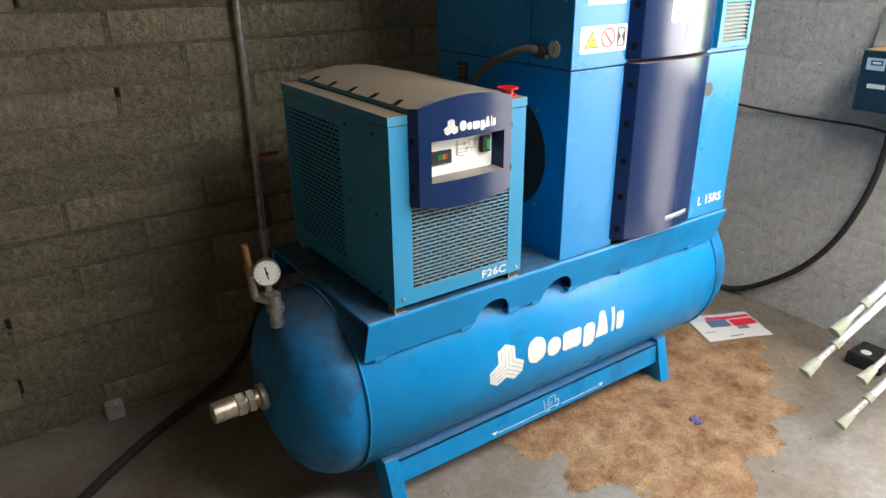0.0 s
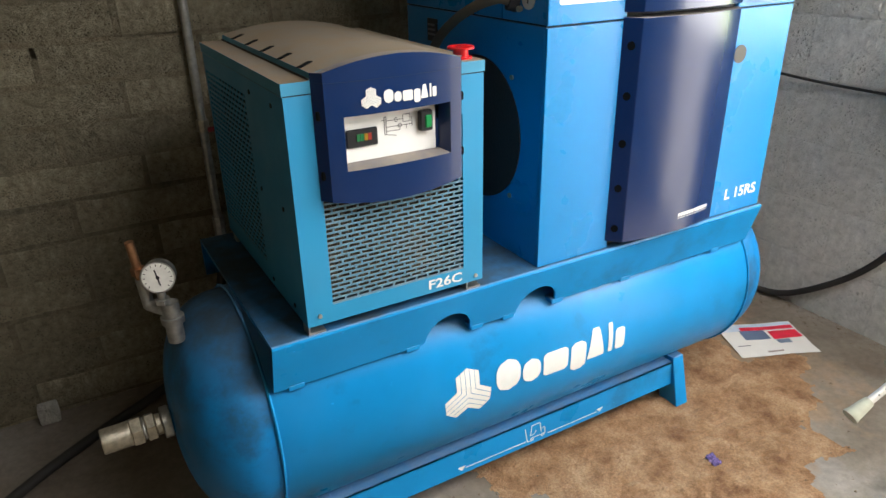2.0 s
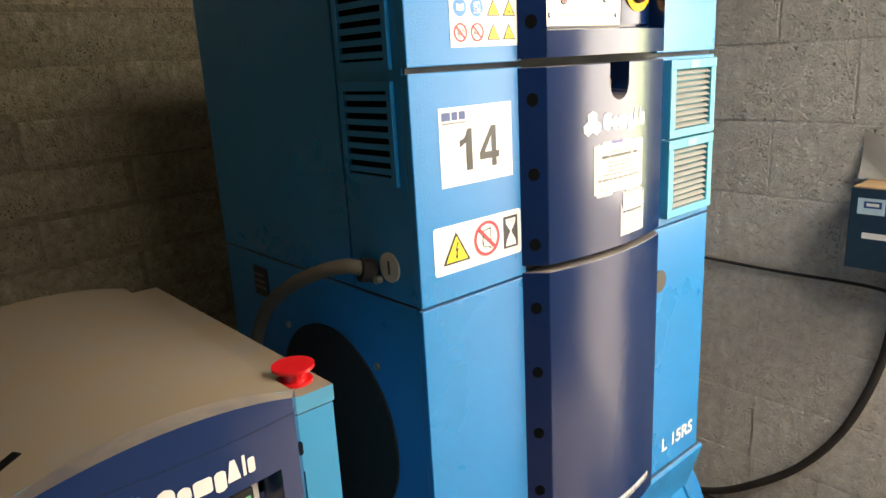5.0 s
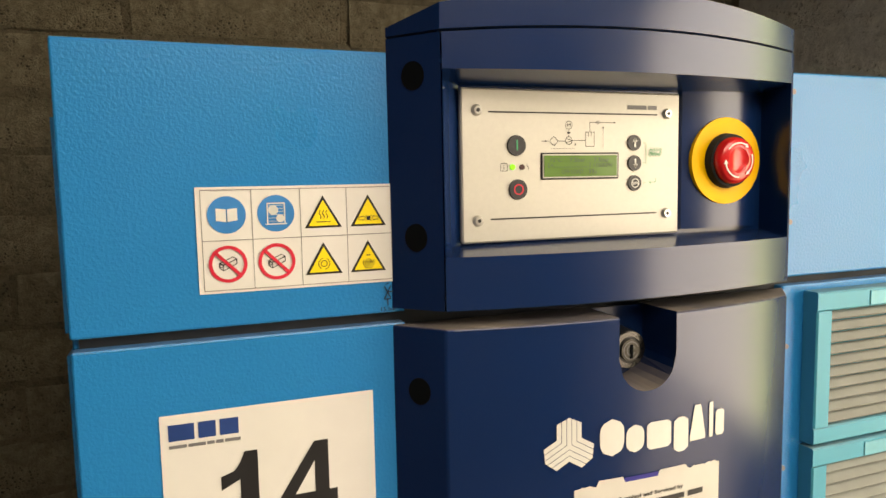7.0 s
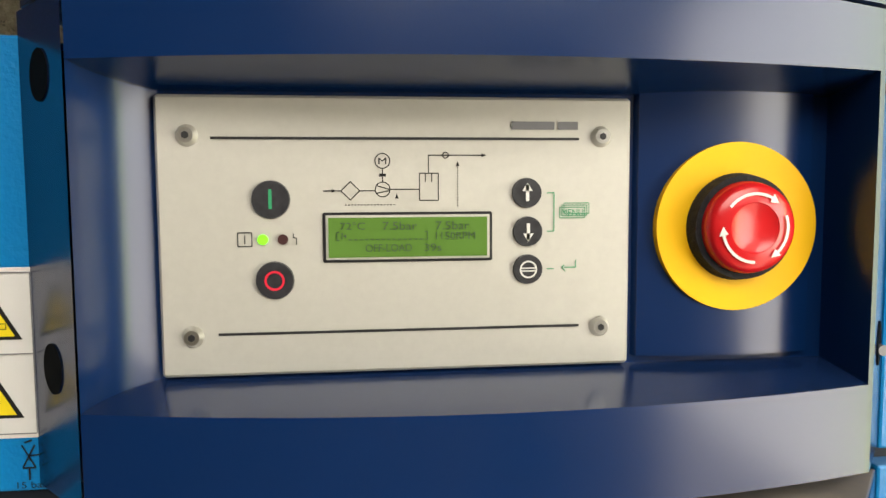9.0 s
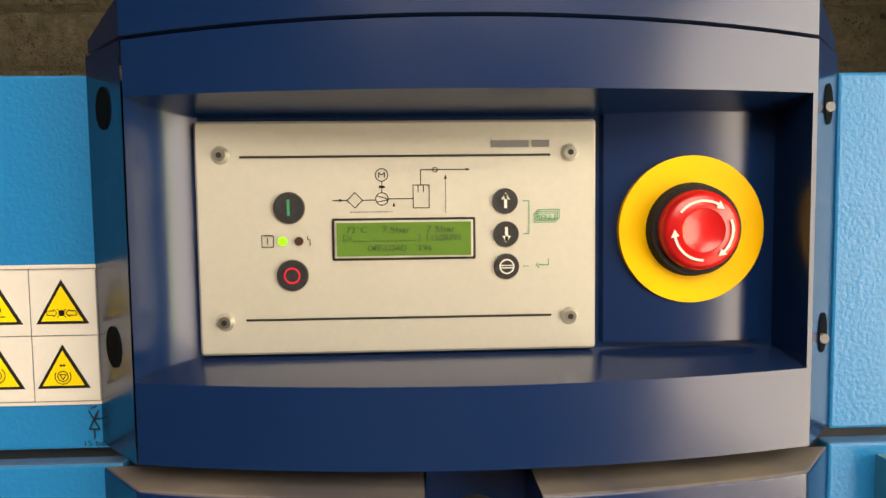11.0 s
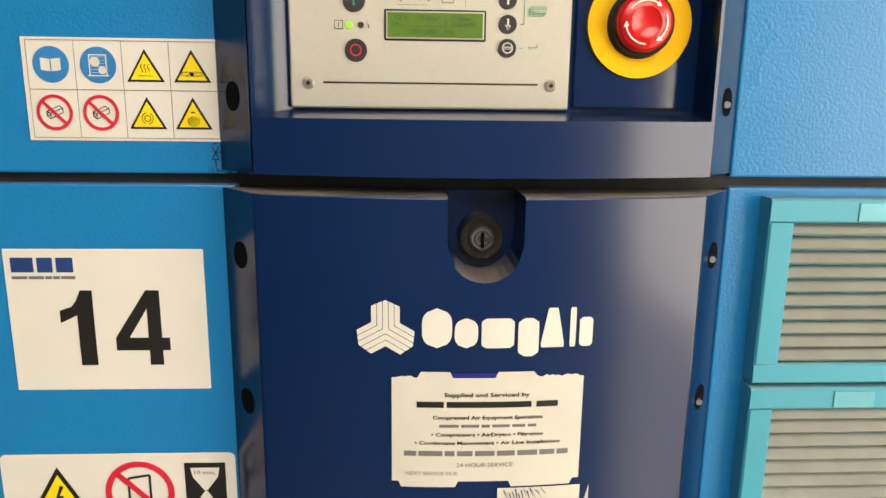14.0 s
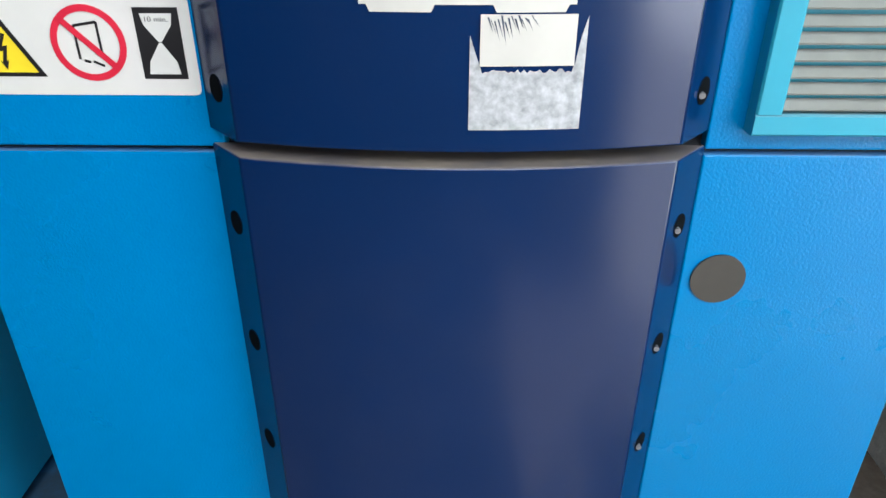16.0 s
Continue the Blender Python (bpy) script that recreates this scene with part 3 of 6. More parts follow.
# base plate with a folded apron, notched twice
plate = bx(-0.648, 0.792, -0.006, 0.607, 0.690, 0.700)
add_box(plate, -0.648, 0.792, 0.595, 0.607, 0.60, 0.690)
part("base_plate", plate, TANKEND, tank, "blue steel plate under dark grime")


def apron_low(x):
    for c in (-0.234, 0.016):
        if abs(x - c) < 0.060:
            return 0.583 + math.sqrt(max(0.0, 1 - ((x - c) / 0.060) ** 2)) * 0.060
    return 0.573 if x < -0.3 else 0.578


def apron():
    bm = bmesh.new()
    xs = sorted([-0.648 + 1.44 * k / 150 for k in range(151)] + [-0.2941, -0.1739, -0.0441, 0.0761])
    prof = [(-0.006, 0.700), (-0.0105, 0.6985), (-0.0125, 0.694)]
    q = lambda *p: bm.faces.new([bm.verts.new(v) for v in p])
    for a, b in zip(xs, xs[1:]):
        A = prof + [(-0.0125 + (0.694 - apron_low(a)) * 0.30, apron_low(a))]
        B = prof + [(-0.0125 + (0.694 - apron_low(b)) * 0.30, apron_low(b))]
        for k in range(3):
            q((a, *A[k]), (a, *A[k + 1]), (b, *B[k + 1]), (b, *B[k]))
            q((b, B[k][0] + 0.005, B[k][1] - 0.001), (b, B[k + 1][0] + 0.005, B[k + 1][1]), (a, A[k + 1][0] + 0.005, A[k + 1][1]), (a, A[k][0] + 0.005, A[k][1] - 0.001))
        q((a, *A[3]), (a, A[3][0] + 0.005, A[3][1]), (b, B[3][0] + 0.005, B[3][1]), (b, *B[3]))
    for x in (-0.648, 0.792):
        yl = -0.0125 + (0.694 - apron_low(x)) * 0.30
        q((x, -0.0125, 0.694), (x, yl, apron_low(x)), (x, yl + 0.005, apron_low(x)), (x, -0.0075, 0.694))
    bmesh.ops.remove_doubles(bm, verts=bm.verts, dist=1e-5)
    return bm


part("apron", apron(), TANK, tank, smooth=30)
for x in (-0.60, -0.325, -0.155, -0.065, 0.085, 0.314, 0.661):
    zt = apron_low(x)
    yt = -0.0125 + (0.694 - zt) * 0.30
    tab = bx(x - 0.018, x + 0.018, yt - 0.002, tank_surf(x, zt - 0.006) + 0.012, zt - 0.008, zt + 0.006, bevel=0.002)
    part("weld_tab", tab, TANK, tank)

for ys, out in ((0.077, 1), (2 * TY - 0.077, -1)):
    ch = bx(-0.575, 0.645, min(ys, ys + out * 0.005), max(ys, ys + out * 0.005), 0.086, 0.172)
    add_box(ch, -0.575, 0.645, min(ys, ys + out * 0.045), max(ys, ys + out * 0.045), 0.166, 0.172)
    part("skid_channel", ch, TANK, tank, "light blue folded steel channel")
    for xl in (-0.548, 0.645):
        leg = bmesh.new()
        y1 = ys - out * 0.030
        w = 0.030
        f = [(xl - w, ys - out * 0.003, 0.188), (xl + w * 0.5, ys - out * 0.003, 0.188), (xl + w * 1.3, y1, 0.0), (xl - w * 0.4, y1, 0.0)]
        front_ = [leg.verts.new(v) for v in f]
        back_ = [leg.verts.new((x, y + out * 0.075, z)) for x, y, z in f]
        for k in range(4):
            leg.faces.new((front_[k], front_[(k + 1) % 4], back_[(k + 1) % 4], back_[k]))
        leg.faces.new(front_[::-1])
        leg.faces.new(back_)
        bmesh.ops.recalc_face_normals(leg, faces=leg.faces)
        bmesh.ops.bevel(leg, geom=list(leg.edges), offset=0.002, segments=1, affect="EDGES")
        part("leg", leg, TANK, tank, "blue bent steel foot")

# white artwork on the shell and channel
emblem(-0.199, 0.424, 0.130, tank_surf, 0.0012, tank)
wordmark(-0.118, 0.308, 0.386, 0.474, tank_surf, 0.0012, tank, "cream-white plain shape of a maker's mark")
pict = flat_line(bmesh.new(), -0.155, 0.104, 0.045, 0.103, 0.003)
flat_line(pict, 0.125, 0.1025, 0.31, 0.102, 0.003)
for x in (-0.167, 0.321):
    flat_poly(pict, [(x - 0.013, 0.112), (x, 0.098), (x + 0.013, 0.112)])
for a in ((0.042, 0.150, 0.052, 0.100), (0.052, 0.100, 0.075, 0.099), (0.066, 0.152, 0.094, 0.152), (0.066, 0.152, 0.062, 0.118), (0.094, 0.152, 0.100, 0.118), (0.062, 0.118, 0.076, 0.120), (0.076, 0.120, 0.082, 0.130), (0.100, 0.130, 0.112, 0.130), (0.112, 0.130, 0.114, 0.108), (0.062, 0.108, 0.114, 0.108)):
    flat_line(pict, *a, 0.0028)
flat_ring(pict, 0.068, 0.105, 0.003, 0.006, 14)
flat_ring(pict, 0.106, 0.105, 0.003, 0.006, 14)
decal("forklift_mark", pict, at_y(0.077), 0.001, PRINT, tank, "white forklift pictogram and lifting line")

# outlet fittings on the end
out = bmesh.new()
fx = TX0 - TD
add_cyl(out, (fx + 0.02, TY, TZ), (fx - 0.012, TY, TZ + 0.001), 0.030, seg=24)
part("boss", out, TANK, tank, smooth=40)
valve = thing("outlet_fitting", "tarnished brass hex pipe fitting on the tank end", "pipe fitting")
for a, b, r, n, mt in ((0.008, -0.012, 0.037, 24, ZINC), (-0.012, -0.026, 0.025, 20, BRASS), (-0.026, -0.047, 0.033, 6, BRASS), (-0.047, -0.054, 0.026, 20, ZINC), (-0.054, -0.078, 0.034, 6, BRASS), (-0.078, -0.140, 0.029, 24, BRASS)):
    o = cy((fx - 0.01 + a, TY, TZ + 0.004), (fx - 0.01 + b, TY, TZ + 0.004 + (a - b) * -0.02), r, seg=n)
    bmesh.ops.bevel(o, geom=[e for e in o.edges if len(e.link_faces) == 2 and e.calc_face_angle() > 1.2], offset=0.002, segments=1, affect="EDGES")
    part("collar" if n > 6 else "hex_nut", o, mt, valve, smooth=35)

gauge = thing("pressure_gauge", "round white pressure gauge on a galvanised tee", "gauge")
gx, gy, gz = -0.800, 0.236, 0.790
facing = Vector((-0.30, -0.93, 0.12)).normalized()
gc = Vector((gx, gy, gz))
part("case", cy(gc - facing * -0.002, gc - facing * 0.026, 0.035, 0.033, seg=32), ZINC, gauge, smooth=35)
part("dial", cy(gc + facing * 0.003, gc + facing * 0.001, 0.0315, seg=32), GLASSW, gauge, "white dial")
rot = facing.to_track_quat("-Y", "Z").to_matrix().to_4x4()
nd = flat_line(bmesh.new(), -0.004, 0.017, 0.003, -0.018, 0.003)
flat_ring(nd, 0, 0, 0, 0.004, 12)
for k in range(13):
    a = radians(-45 + 270 * k / 12)
    flat_line(nd, 0.0245 * math.cos(a), 0.0245 * math.sin(a), 0.029 * math.cos(a), 0.029 * math.sin(a), 0.0014)
for v in nd.verts:
    v.co = Matrix.Translation(gc + facing * 0.0036) @ rot @ v.co
part("needle", nd, INK, gauge)
stem = cy((gx, gy, gz - 0.033), (gx, gy, gz - 0.062), 0.009, seg=12)
add_cyl(stem, (gx, gy, gz - 0.050), (gx, gy, gz - 0.060), 0.016, seg=6)
part("stem", stem, ZINC, gauge, smooth=35)
tee = cy((gx + 0.012, gy, gz - 0.062), (gx + 0.012, gy, gz - 0.155), 0.018, seg=18)
add_cyl(tee, (gx + 0.012, gy, gz - 0.095), (gx + 0.012, gy, gz - 0.110), 0.024, seg=18)
add_cyl(tee, (gx + 0.012, gy, gz - 0.085), (gx - 0.026, gy + 0.03, gz - 0.070), 0.014, seg=16)
add_cyl(tee, (gx - 0.026, gy + 0.03, gz - 0.075), (gx - 0.030, gy + 0.035, gz - 0.010), 0.012, seg=16)
part("tee", tee, ZINC, gauge, smooth=35)
sv = cy((gx - 0.030, gy + 0.035, gz - 0.012), (gx - 0.037, gy + 0.036, gz + 0.075), 0.0095, seg=14)
add_cyl(sv, (gx - 0.031, gy + 0.035, gz + 0.000), (gx - 0.032, gy + 0.035, gz + 0.016), 0.015, seg=6)
part("relief_valve", sv, COPPER, gauge, "copper relief valve", smooth=35)


# ---- air dryer ----
dryer = thing("air_dryer", "teal-blue refrigerant air dryer with a dusty arched lid", "air dryer")
DX0, DX1, DY0, DY1, DZ0, DZ1 = -0.571, -0.163, -0.012, 0.585, 0.722, 1.176


def framed(axis, lo, hi, z0, z1, ho, hi2, hz0, hz1, at, thick):
    """A sheet panel with a rectangular opening, across x (axis 0) or along y (axis 1)."""
    bm = bmesh.new()
    for a, b, c, d in ((lo, ho, z0, z1), (hi2, hi, z0, z1), (ho, hi2, z0, hz0), (ho, hi2, hz1, z1)):
        if b - a > 1e-4 and d - c > 1e-4:
            if axis == 0:
                add_box(bm, a, b, at, at + thick, c, d)
            else:
                add_box(bm, at, at + thick, a, b, c, d)
    bmesh.ops.remove_doubles(bm, verts=bm.verts, dist=1e-5)
    return bm


part("front_panel", framed(0, DX0, DX1, DZ0, DZ1, -0.516, -0.212, 0.760, 1.10, DY0, 0.004), DRY, dryer)
part("side_panel", framed(1, DY0 + 0.004, DY1, DZ0, DZ1, 0.240, 0.572, 0.768, 1.142, DX0, 0.004), DRY, dryer, "teal side panel with a perforated field")
part("side_panel", bx(DX1 - 0.004, DX1, DY0 + 0.004, DY1, DZ0, DZ1), DRY, dryer)
part("back_panel", bx(DX0 + 0.004, DX1 - 0.004, DY1 - 0.004, DY1, DZ0, DZ1), DRY, dryer)
part("floor_pan", bx(DX0 + 0.004, DX1 - 0.004, DY0 + 0.004, DY1 - 0.004, DZ0, DZ0 + 0.006), DRY, dryer)
GRILLE = paint("dusty_grille_blue", (0.085, 0.19, 0.26), 0.5, 0.06, 500, 0.75, 0.06, film_most=0.60, dust_colour=(0.24, 0.20, 0.15))
gr = slotted(-0.516, -0.212, 0.762, 1.02, 0.0098, 0.0041, 0.0225, 0.0042)
for v in gr.verts:
    v.co.y += DY0 + 0.001
part("front_grille", gr, GRILLE, dryer, "perforated front grille with long slots")
gs = slotted(0.240, 0.572, 0.770, 1.140, 0.0120, 0.0058, 0.020, 0.005)
for v in gs.verts:
    v.co = Vector((DX0 + 0.001 + v.co.y, v.co.x, v.co.z))
bmesh.ops.recalc_face_normals(gs, faces=gs.faces)
part("side_grille", gs, DRY, dryer, "perforated side grille")
fin = bmesh.new()
for k in range(60):
    x = -0.514 + 0.300 * k / 59
    add_box(fin, x - 0.0012, x + 0.0012, 0.022, 0.030, 0.755, 1.02)
add_box(fin, -0.52, -0.208, 0.029, 0.05, 0.75, 1.03)
tagged(part("condenser", fin, FINS, dryer, "dusty finned condenser behind the grille"), kind="stuff")
# added black sheet: shade of the dryer's inside, seen through the side grille
part("inner_shade", bx(DX0 + 0.03, DX0 + 0.034, 0.06, 0.58, 0.735, 1.17), VOID, dryer)

# lid: flat shoulders, slotted steps and a low arch
LZ = 1.200


def lid_profile(x):
    c, h = -0.367, 0.150
    k = (x - c) / h
    return LZ + 0.012 + 0.020 * max(0.0, 1 - k * k)


lid = bmesh.new()
xs = [DX0 - 0.002, -0.524, -0.520] + [-0.517 + 0.300 * k / 20 for k in range(21)] + [-0.214, -0.210, DX1 + 0.002]
zs = [LZ, LZ, LZ + 0.002] + [lid_profile(-0.517 + 0.300 * k / 20) for k in range(21)] + [LZ + 0.002, LZ, LZ]
ya, yb = DY0 - 0.001, DY1 + 0.003
top = [(lid.verts.new((x, ya, z)), lid.verts.new((x, yb, z))) for x, z in zip(xs, zs)]
low = [(lid.verts.new((x, ya, DZ1 + 0.0025)), lid.verts.new((x, yb, DZ1 + 0.0025))) for x in xs]
for k in range(len(xs) - 1):
    lid.faces.new((top[k][0], top[k + 1][0], top[k + 1][1], top[k][1]))
    lid.faces.new((low[k][0], low[k + 1][0], top[k + 1][0], top[k][0]))
    lid.faces.new((low[k + 1][1], low[k][1], top[k][1], top[k + 1][1]))
lid.faces.new((low[0][0], top[0][0], top[0][1], low[0][1]))
lid.faces.new((low[-1][1], top[-1][1], top[-1][0], low[-1][0]))
bmesh.ops.recalc_face_normals(lid, faces=lid.faces)
LIDBLUE = paint("lid_blue", (0.028, 0.235, 0.395), 0.45, 0.05, 400, 0.98, 0.06, dust_colour=(0.205, 0.150, 0.092), dust_min=0.90)
part("lid", lid, LIDBLUE, dryer, "arched lid under thick beige dust", smooth=28)
part("lid_groove", bx(-0.5225, -0.5185, DY0 + 0.002, DY1, LZ - 0.004, LZ + 0.0032), SEAM, dryer)
part("lid_gap", bx(DX0 + 0.003, DX1 - 0.003, DY0 + 0.003, DY1 - 0.003, DZ1 - 0.002, DZ1 + 0.004), SEAM, dryer)
# lid slots aren't cut: thin black plates paint their shade on the lid
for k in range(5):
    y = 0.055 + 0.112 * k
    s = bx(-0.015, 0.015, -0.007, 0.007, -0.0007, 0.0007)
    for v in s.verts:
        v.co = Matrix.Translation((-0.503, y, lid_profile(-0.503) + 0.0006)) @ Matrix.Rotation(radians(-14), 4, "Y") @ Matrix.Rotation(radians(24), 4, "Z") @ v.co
    part("slot_shade", s, VOID, dryer)

# moulded front cover of the dryer
DC = -0.367


def dryer_front(x, z=0):
    k = (x - DC) / 0.140
    return -0.034 - 0.012 * (1 - k * k)


cov = bulged(-0.505, -0.229, 0.980, 1.2135, dryer_front, DY0 - 0.001, 0.015, (-0.473, -0.255, lambda x: 1.035, lambda x: 1.135))
for v in cov.verts:
    k = max(0.0, 1 - ((v.co.x - DC) / 0.140) ** 2)
    if v.co.z < 0.99:
        v.co.z -= 0.014 * k
    if v.co.z > 1.21:
        v.co.z += 0.0225 * k
part("front_cover", cov, NAVY, dryer, "navy moulded cover with a recessed window", smooth=32)
cap = bulged(-0.505, -0.229, 1.196, 1.1962, lambda x, z=0: dryer_front(x) - 0.0006, DY0, 0.0154)
part("cover_seam", cap, SEAM, dryer)
part("window_recess", recess(-0.473, -0.255, 1.035, 1.135, dryer_front, -0.470, -0.268, 1.042, 1.132, -0.012), NAVY, dryer)
disp = decal("display_panel", flat_rect(bmesh.new(), -0.4695, -0.275, 1.0425, 1.1315), at_y(-0.012), 0.001, WHITE, dryer, "white display panel with a circuit diagram")
part("temperature_display", bx(-0.463, -0.400, -0.019, -0.013, 1.070, 1.104, bevel=0.002), PLASTIC, disp)
for k, c in enumerate(((0.012, 0.11, 0.035), (0.012, 0.11, 0.035), (0.26, 0.14, 0.012), (0.22, 0.02, 0.012))):
    part("indicator", bx(-0.443 + 0.0075 * k, -0.4365 + 0.0075 * k, -0.0205, -0.019, 1.082, 1.095), glow("indicator_%d" % k, c, 0.02), disp)
sw = bx(-0.314, -0.286, -0.026, -0.013, 1.082, 1.122, bevel=0.003)
part("switch_bezel", sw, PLASTIC, disp)
part("rocker_switch", bx(-0.304, -0.290, -0.029, -0.025, 1.089, 1.113, bevel=0.002), LAMPGREEN, disp, "lit green rocker switch")
dg = bmesh.new()
for a in ((-0.384, 1.118, -0.384, 1.085), (-0.380, 1.118, -0.380, 1.085), (-0.384, 1.118, -0.380, 1.118), (-0.390, 1.112, -0.384, 1.112), (-0.380, 1.110, -0.345, 1.110), (-0.345, 1.118, -0.345, 1.104), (-0.345, 1.118, -0.330, 1.118), (-0.330, 1.118, -0.330, 1.104), (-0.345, 1.104, -0.330, 1.104), (-0.380, 1.098, -0.326, 1.098), (-0.380, 1.090, -0.352, 1.090), (-0.352, 1.090, -0.352, 1.098), (-0.384, 1.085, -0.360, 1.080), (-0.338, 1.098, -0.338, 1.090), (-0.326, 1.112, -0.326, 1.094)):
    flat_line(dg, *a, 0.0011)
flat_ring(dg, -0.360, 1.110, 0.003, 0.0042, 12)
flat_ring(dg, -0.352, 1.098, 0.003, 0.0042, 12)
decal("circuit_diagram", dg, at_y(-0.013), 0.0008, INK, disp)
emblem(-0.421, 1.1645, 0.038, dryer_front, 0.001, dryer)
wordmark(-0.397, -0.286, 1.151, 1.176, dryer_front, 0.001, dryer, "white plain shape of a maker's mark")
for x, y in ((-0.512, -0.0215), (-0.222, -0.0215)):
    for z in (1.139, 1.029):
        # solid black block painted as the shade of a screw pocket
        part("pocket_shade", bx(x - 0.0055, x + 0.0055, y - 0.004, y + 0.006, z - 0.0085, z + 0.0085, bevel=0.003, seg=2), VOID, dryer)
decal("model_mark", fit_text(text_bm("F26C", 0.03, 0.02), -0.299, -0.217, 0.731, 0.7535), at_y(DY0), 0.001, PRINT, dryer, "white model lettering")
for x, z in ((-0.545, 0.742), (-0.181, 0.735)):
    part("screw", cy((x, DY0 - 0.003, z), (x, DY0, z), 0.0045, seg=12), STEEL, dryer)
for y in (0.06, 0.20):
    for z in (1.150, 0.95, 0.74):
        part("rivet", cy((DX0 - 0.002, y, z), (DX0, y, z), 0.0048, seg=10), SEAM, dryer)
for x in (DX0 + 0.02, DX1 - 0.02):
    for y in (0.01, 0.55):
        ft = bx(x - 0.018, x + 0.018, y - 0.016, y + 0.016, 0.700, 0.705)
        add_box(ft, x - 0.018, x - 0.015, y - 0.016, y + 0.016, 0.705, 0.722)
        part("mount_foot", ft, ZINC, dryer, "small bent steel foot")

spool = cy((-0.190, 0.030, 1.200), (-0.190, 0.030, 1.2035), 0.023, seg=28)
add_cyl(spool, (-0.190, 0.030, 1.2035), (-0.190, 0.030, 1.219), 0.0155, seg=24)
add_cyl(spool, (-0.190, 0.030, 1.219), (-0.190, 0.030, 1.223), 0.027, seg=28)
solo("plastic_cap", spool, RED, "bright red plastic bung lying on the dryer lid", "cap", smooth=35)


# ---- compressor cabinet ----
CW, CD, CZ0, CZ1 = 0.787, 0.622, 0.700, 1.757
SU, SL = 1.571, 1.2475  # upper and lower seams
cab = thing("compressor_cabinet", "tall blue steel compressor cabinet with navy moulded covers", "compressor")
GAP = 0.0035
for name, z0, z1 in (("lower_panel", CZ0, SL - GAP), ("middle_panel", SL + GAP * 0.2, SU - GAP * 1.4), ("upper_panel", SU + GAP * 0.8, CZ1)):
    for x0, x1 in ((0.0, 0.2165), (0.5775, CW)):
        part(name, bx(x0, x1, 0.0, 0.012, z0, z1, bevel=0.0016, seg=2), CAB, cab)
core = bx(0.004, CW - 0.004, 0.010, CD - 0.004, CZ0 + 0.004, CZ1 - 0.004)
part("inner_frame", core, SEAM, cab)
# side sheets: one below the seam, two above
for x0, x1 in ((0.0, 0.010), (CW - 0.010, CW)):
    part("side_sheet", bx(x0, x1, 0.0125, CD, CZ0, 1.2455, bevel=0.001), CAB, cab)
    part("side_sheet", bx(x0, x1, 0.0125, 0.1625, 1.2495, CZ1, bevel=0.001), CAB, cab)
    part("side_sheet", bx(x0, x1, 0.1665, CD, 1.2495, CZ1, bevel=0.001), CAB, cab)
part("top_sheet", bx(0.010, CW - 0.010, 0.0125, CD, CZ1 - 0.004, CZ1 - 0.0005), CAB, cab, "dusty blue top sheet")
part("back_sheet", bx(0.010, CW - 0.010, CD - 0.004, CD, CZ0, CZ1 - 0.004), CAB, cab)

# cooling-air disc and fixings on the side towards the dryer
part("intake_mesh", cy((-0.004, 0.255, 0.985), (0.002, 0.255, 0.985), 0.174, seg=64), BLACK, cab, "round black foam intake", smooth=40)
for y, z in ((0.119, 1.127), (0.118, 0.846), (0.392, 1.127), (0.392, 0.846)):
    part("side_screw", cy((-0.004, y, z), (0.001, y, z), 0.006, seg=10), BRASS, cab)
part("cover_disc", cy((-0.003, 0.066, 1.298), (0.001, 0.066, 1.298), 0.022, seg=36), ALU, cab, "round grey hole cover")
part("cover_slot", bx(-0.0042, -0.003, 0.0645, 0.0675, 1.288, 1.308), SEAM, cab)
plate_ = bx(-0.003, 0.001, 0.455, 0.505, 1.165, 1.222)
part("type_plate", plate_, INK, cab, "black type plate")
for k in range(3):
    part("plate_line", bx(-0.0042, -0.003, 0.460 + 0.003 * k, 0.500, 1.180 + 0.012 * k, 1.185 + 0.012 * k), GREYINK, cab)


def vent_side(z0, z1, n):
    fr = bmesh.new()
    for a in ((0.030, 0.150, z0 - 0.012, z0), (0.030, 0.150, z1, z1 + 0.012), (0.030, 0.040, z0, z1), (0.140, 0.150, z0, z1)):
        add_box(fr, -0.006, 0.002, a[0], a[1], a[2], a[3])
    v = part("side_vent", fr, CAB, cab, "blue louvred side vent")
    # black sheet behind the slats gives the vent's inner shade as colour
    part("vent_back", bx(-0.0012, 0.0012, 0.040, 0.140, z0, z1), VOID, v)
    for k in range(n):
        z = z0 + (z1 - z0) * (k + 0.5) / n
        part("slat", bx(-0.005, -0.002, 0.040, 0.140, z - 0.0045, z + 0.0035), CAB, v)


vent_side(1.430, 1.546, 7)
vent_side(1.585, 1.700, 7)

nozzle = thing("drain_hose", "dusty grey-brown rubber hose clipped to the cabinet side", "hose")
HOSE = plain("dusty_hose", (0.085, 0.075, 0.058), 0.8, 0, 0.15, 60)
part("hose", tube([(-0.010, 0.112, 1.288), (-0.034, 0.130, 1.296), (-0.052, 0.190, 1.277), (-0.062, 0.270, 1.238), (-0.068, 0.345, 1.180), (-0.072, 0.400, 1.08), (-0.075, 0.43, 0.90), (-0.075, 0.44, 0.703)], 0.0115, 12), HOSE, nozzle, smooth=60)
part("hose_collar", cy((0.0, 0.108, 1.285), (-0.020, 0.114, 1.290), 0.018, seg=18), BLACK, nozzle, smooth=40)
part("fitting", cy((-0.002, 0.090, 1.276), (-0.012, 0.090, 1.276), 0.006, seg=8), BRASS, nozzle)

# moulded navy covers
CC = 0.392


def cab_front(x, z=0):
    k = (x - CC) / 0.158
    return -0.031 - 0.019 * (1 - k * k)


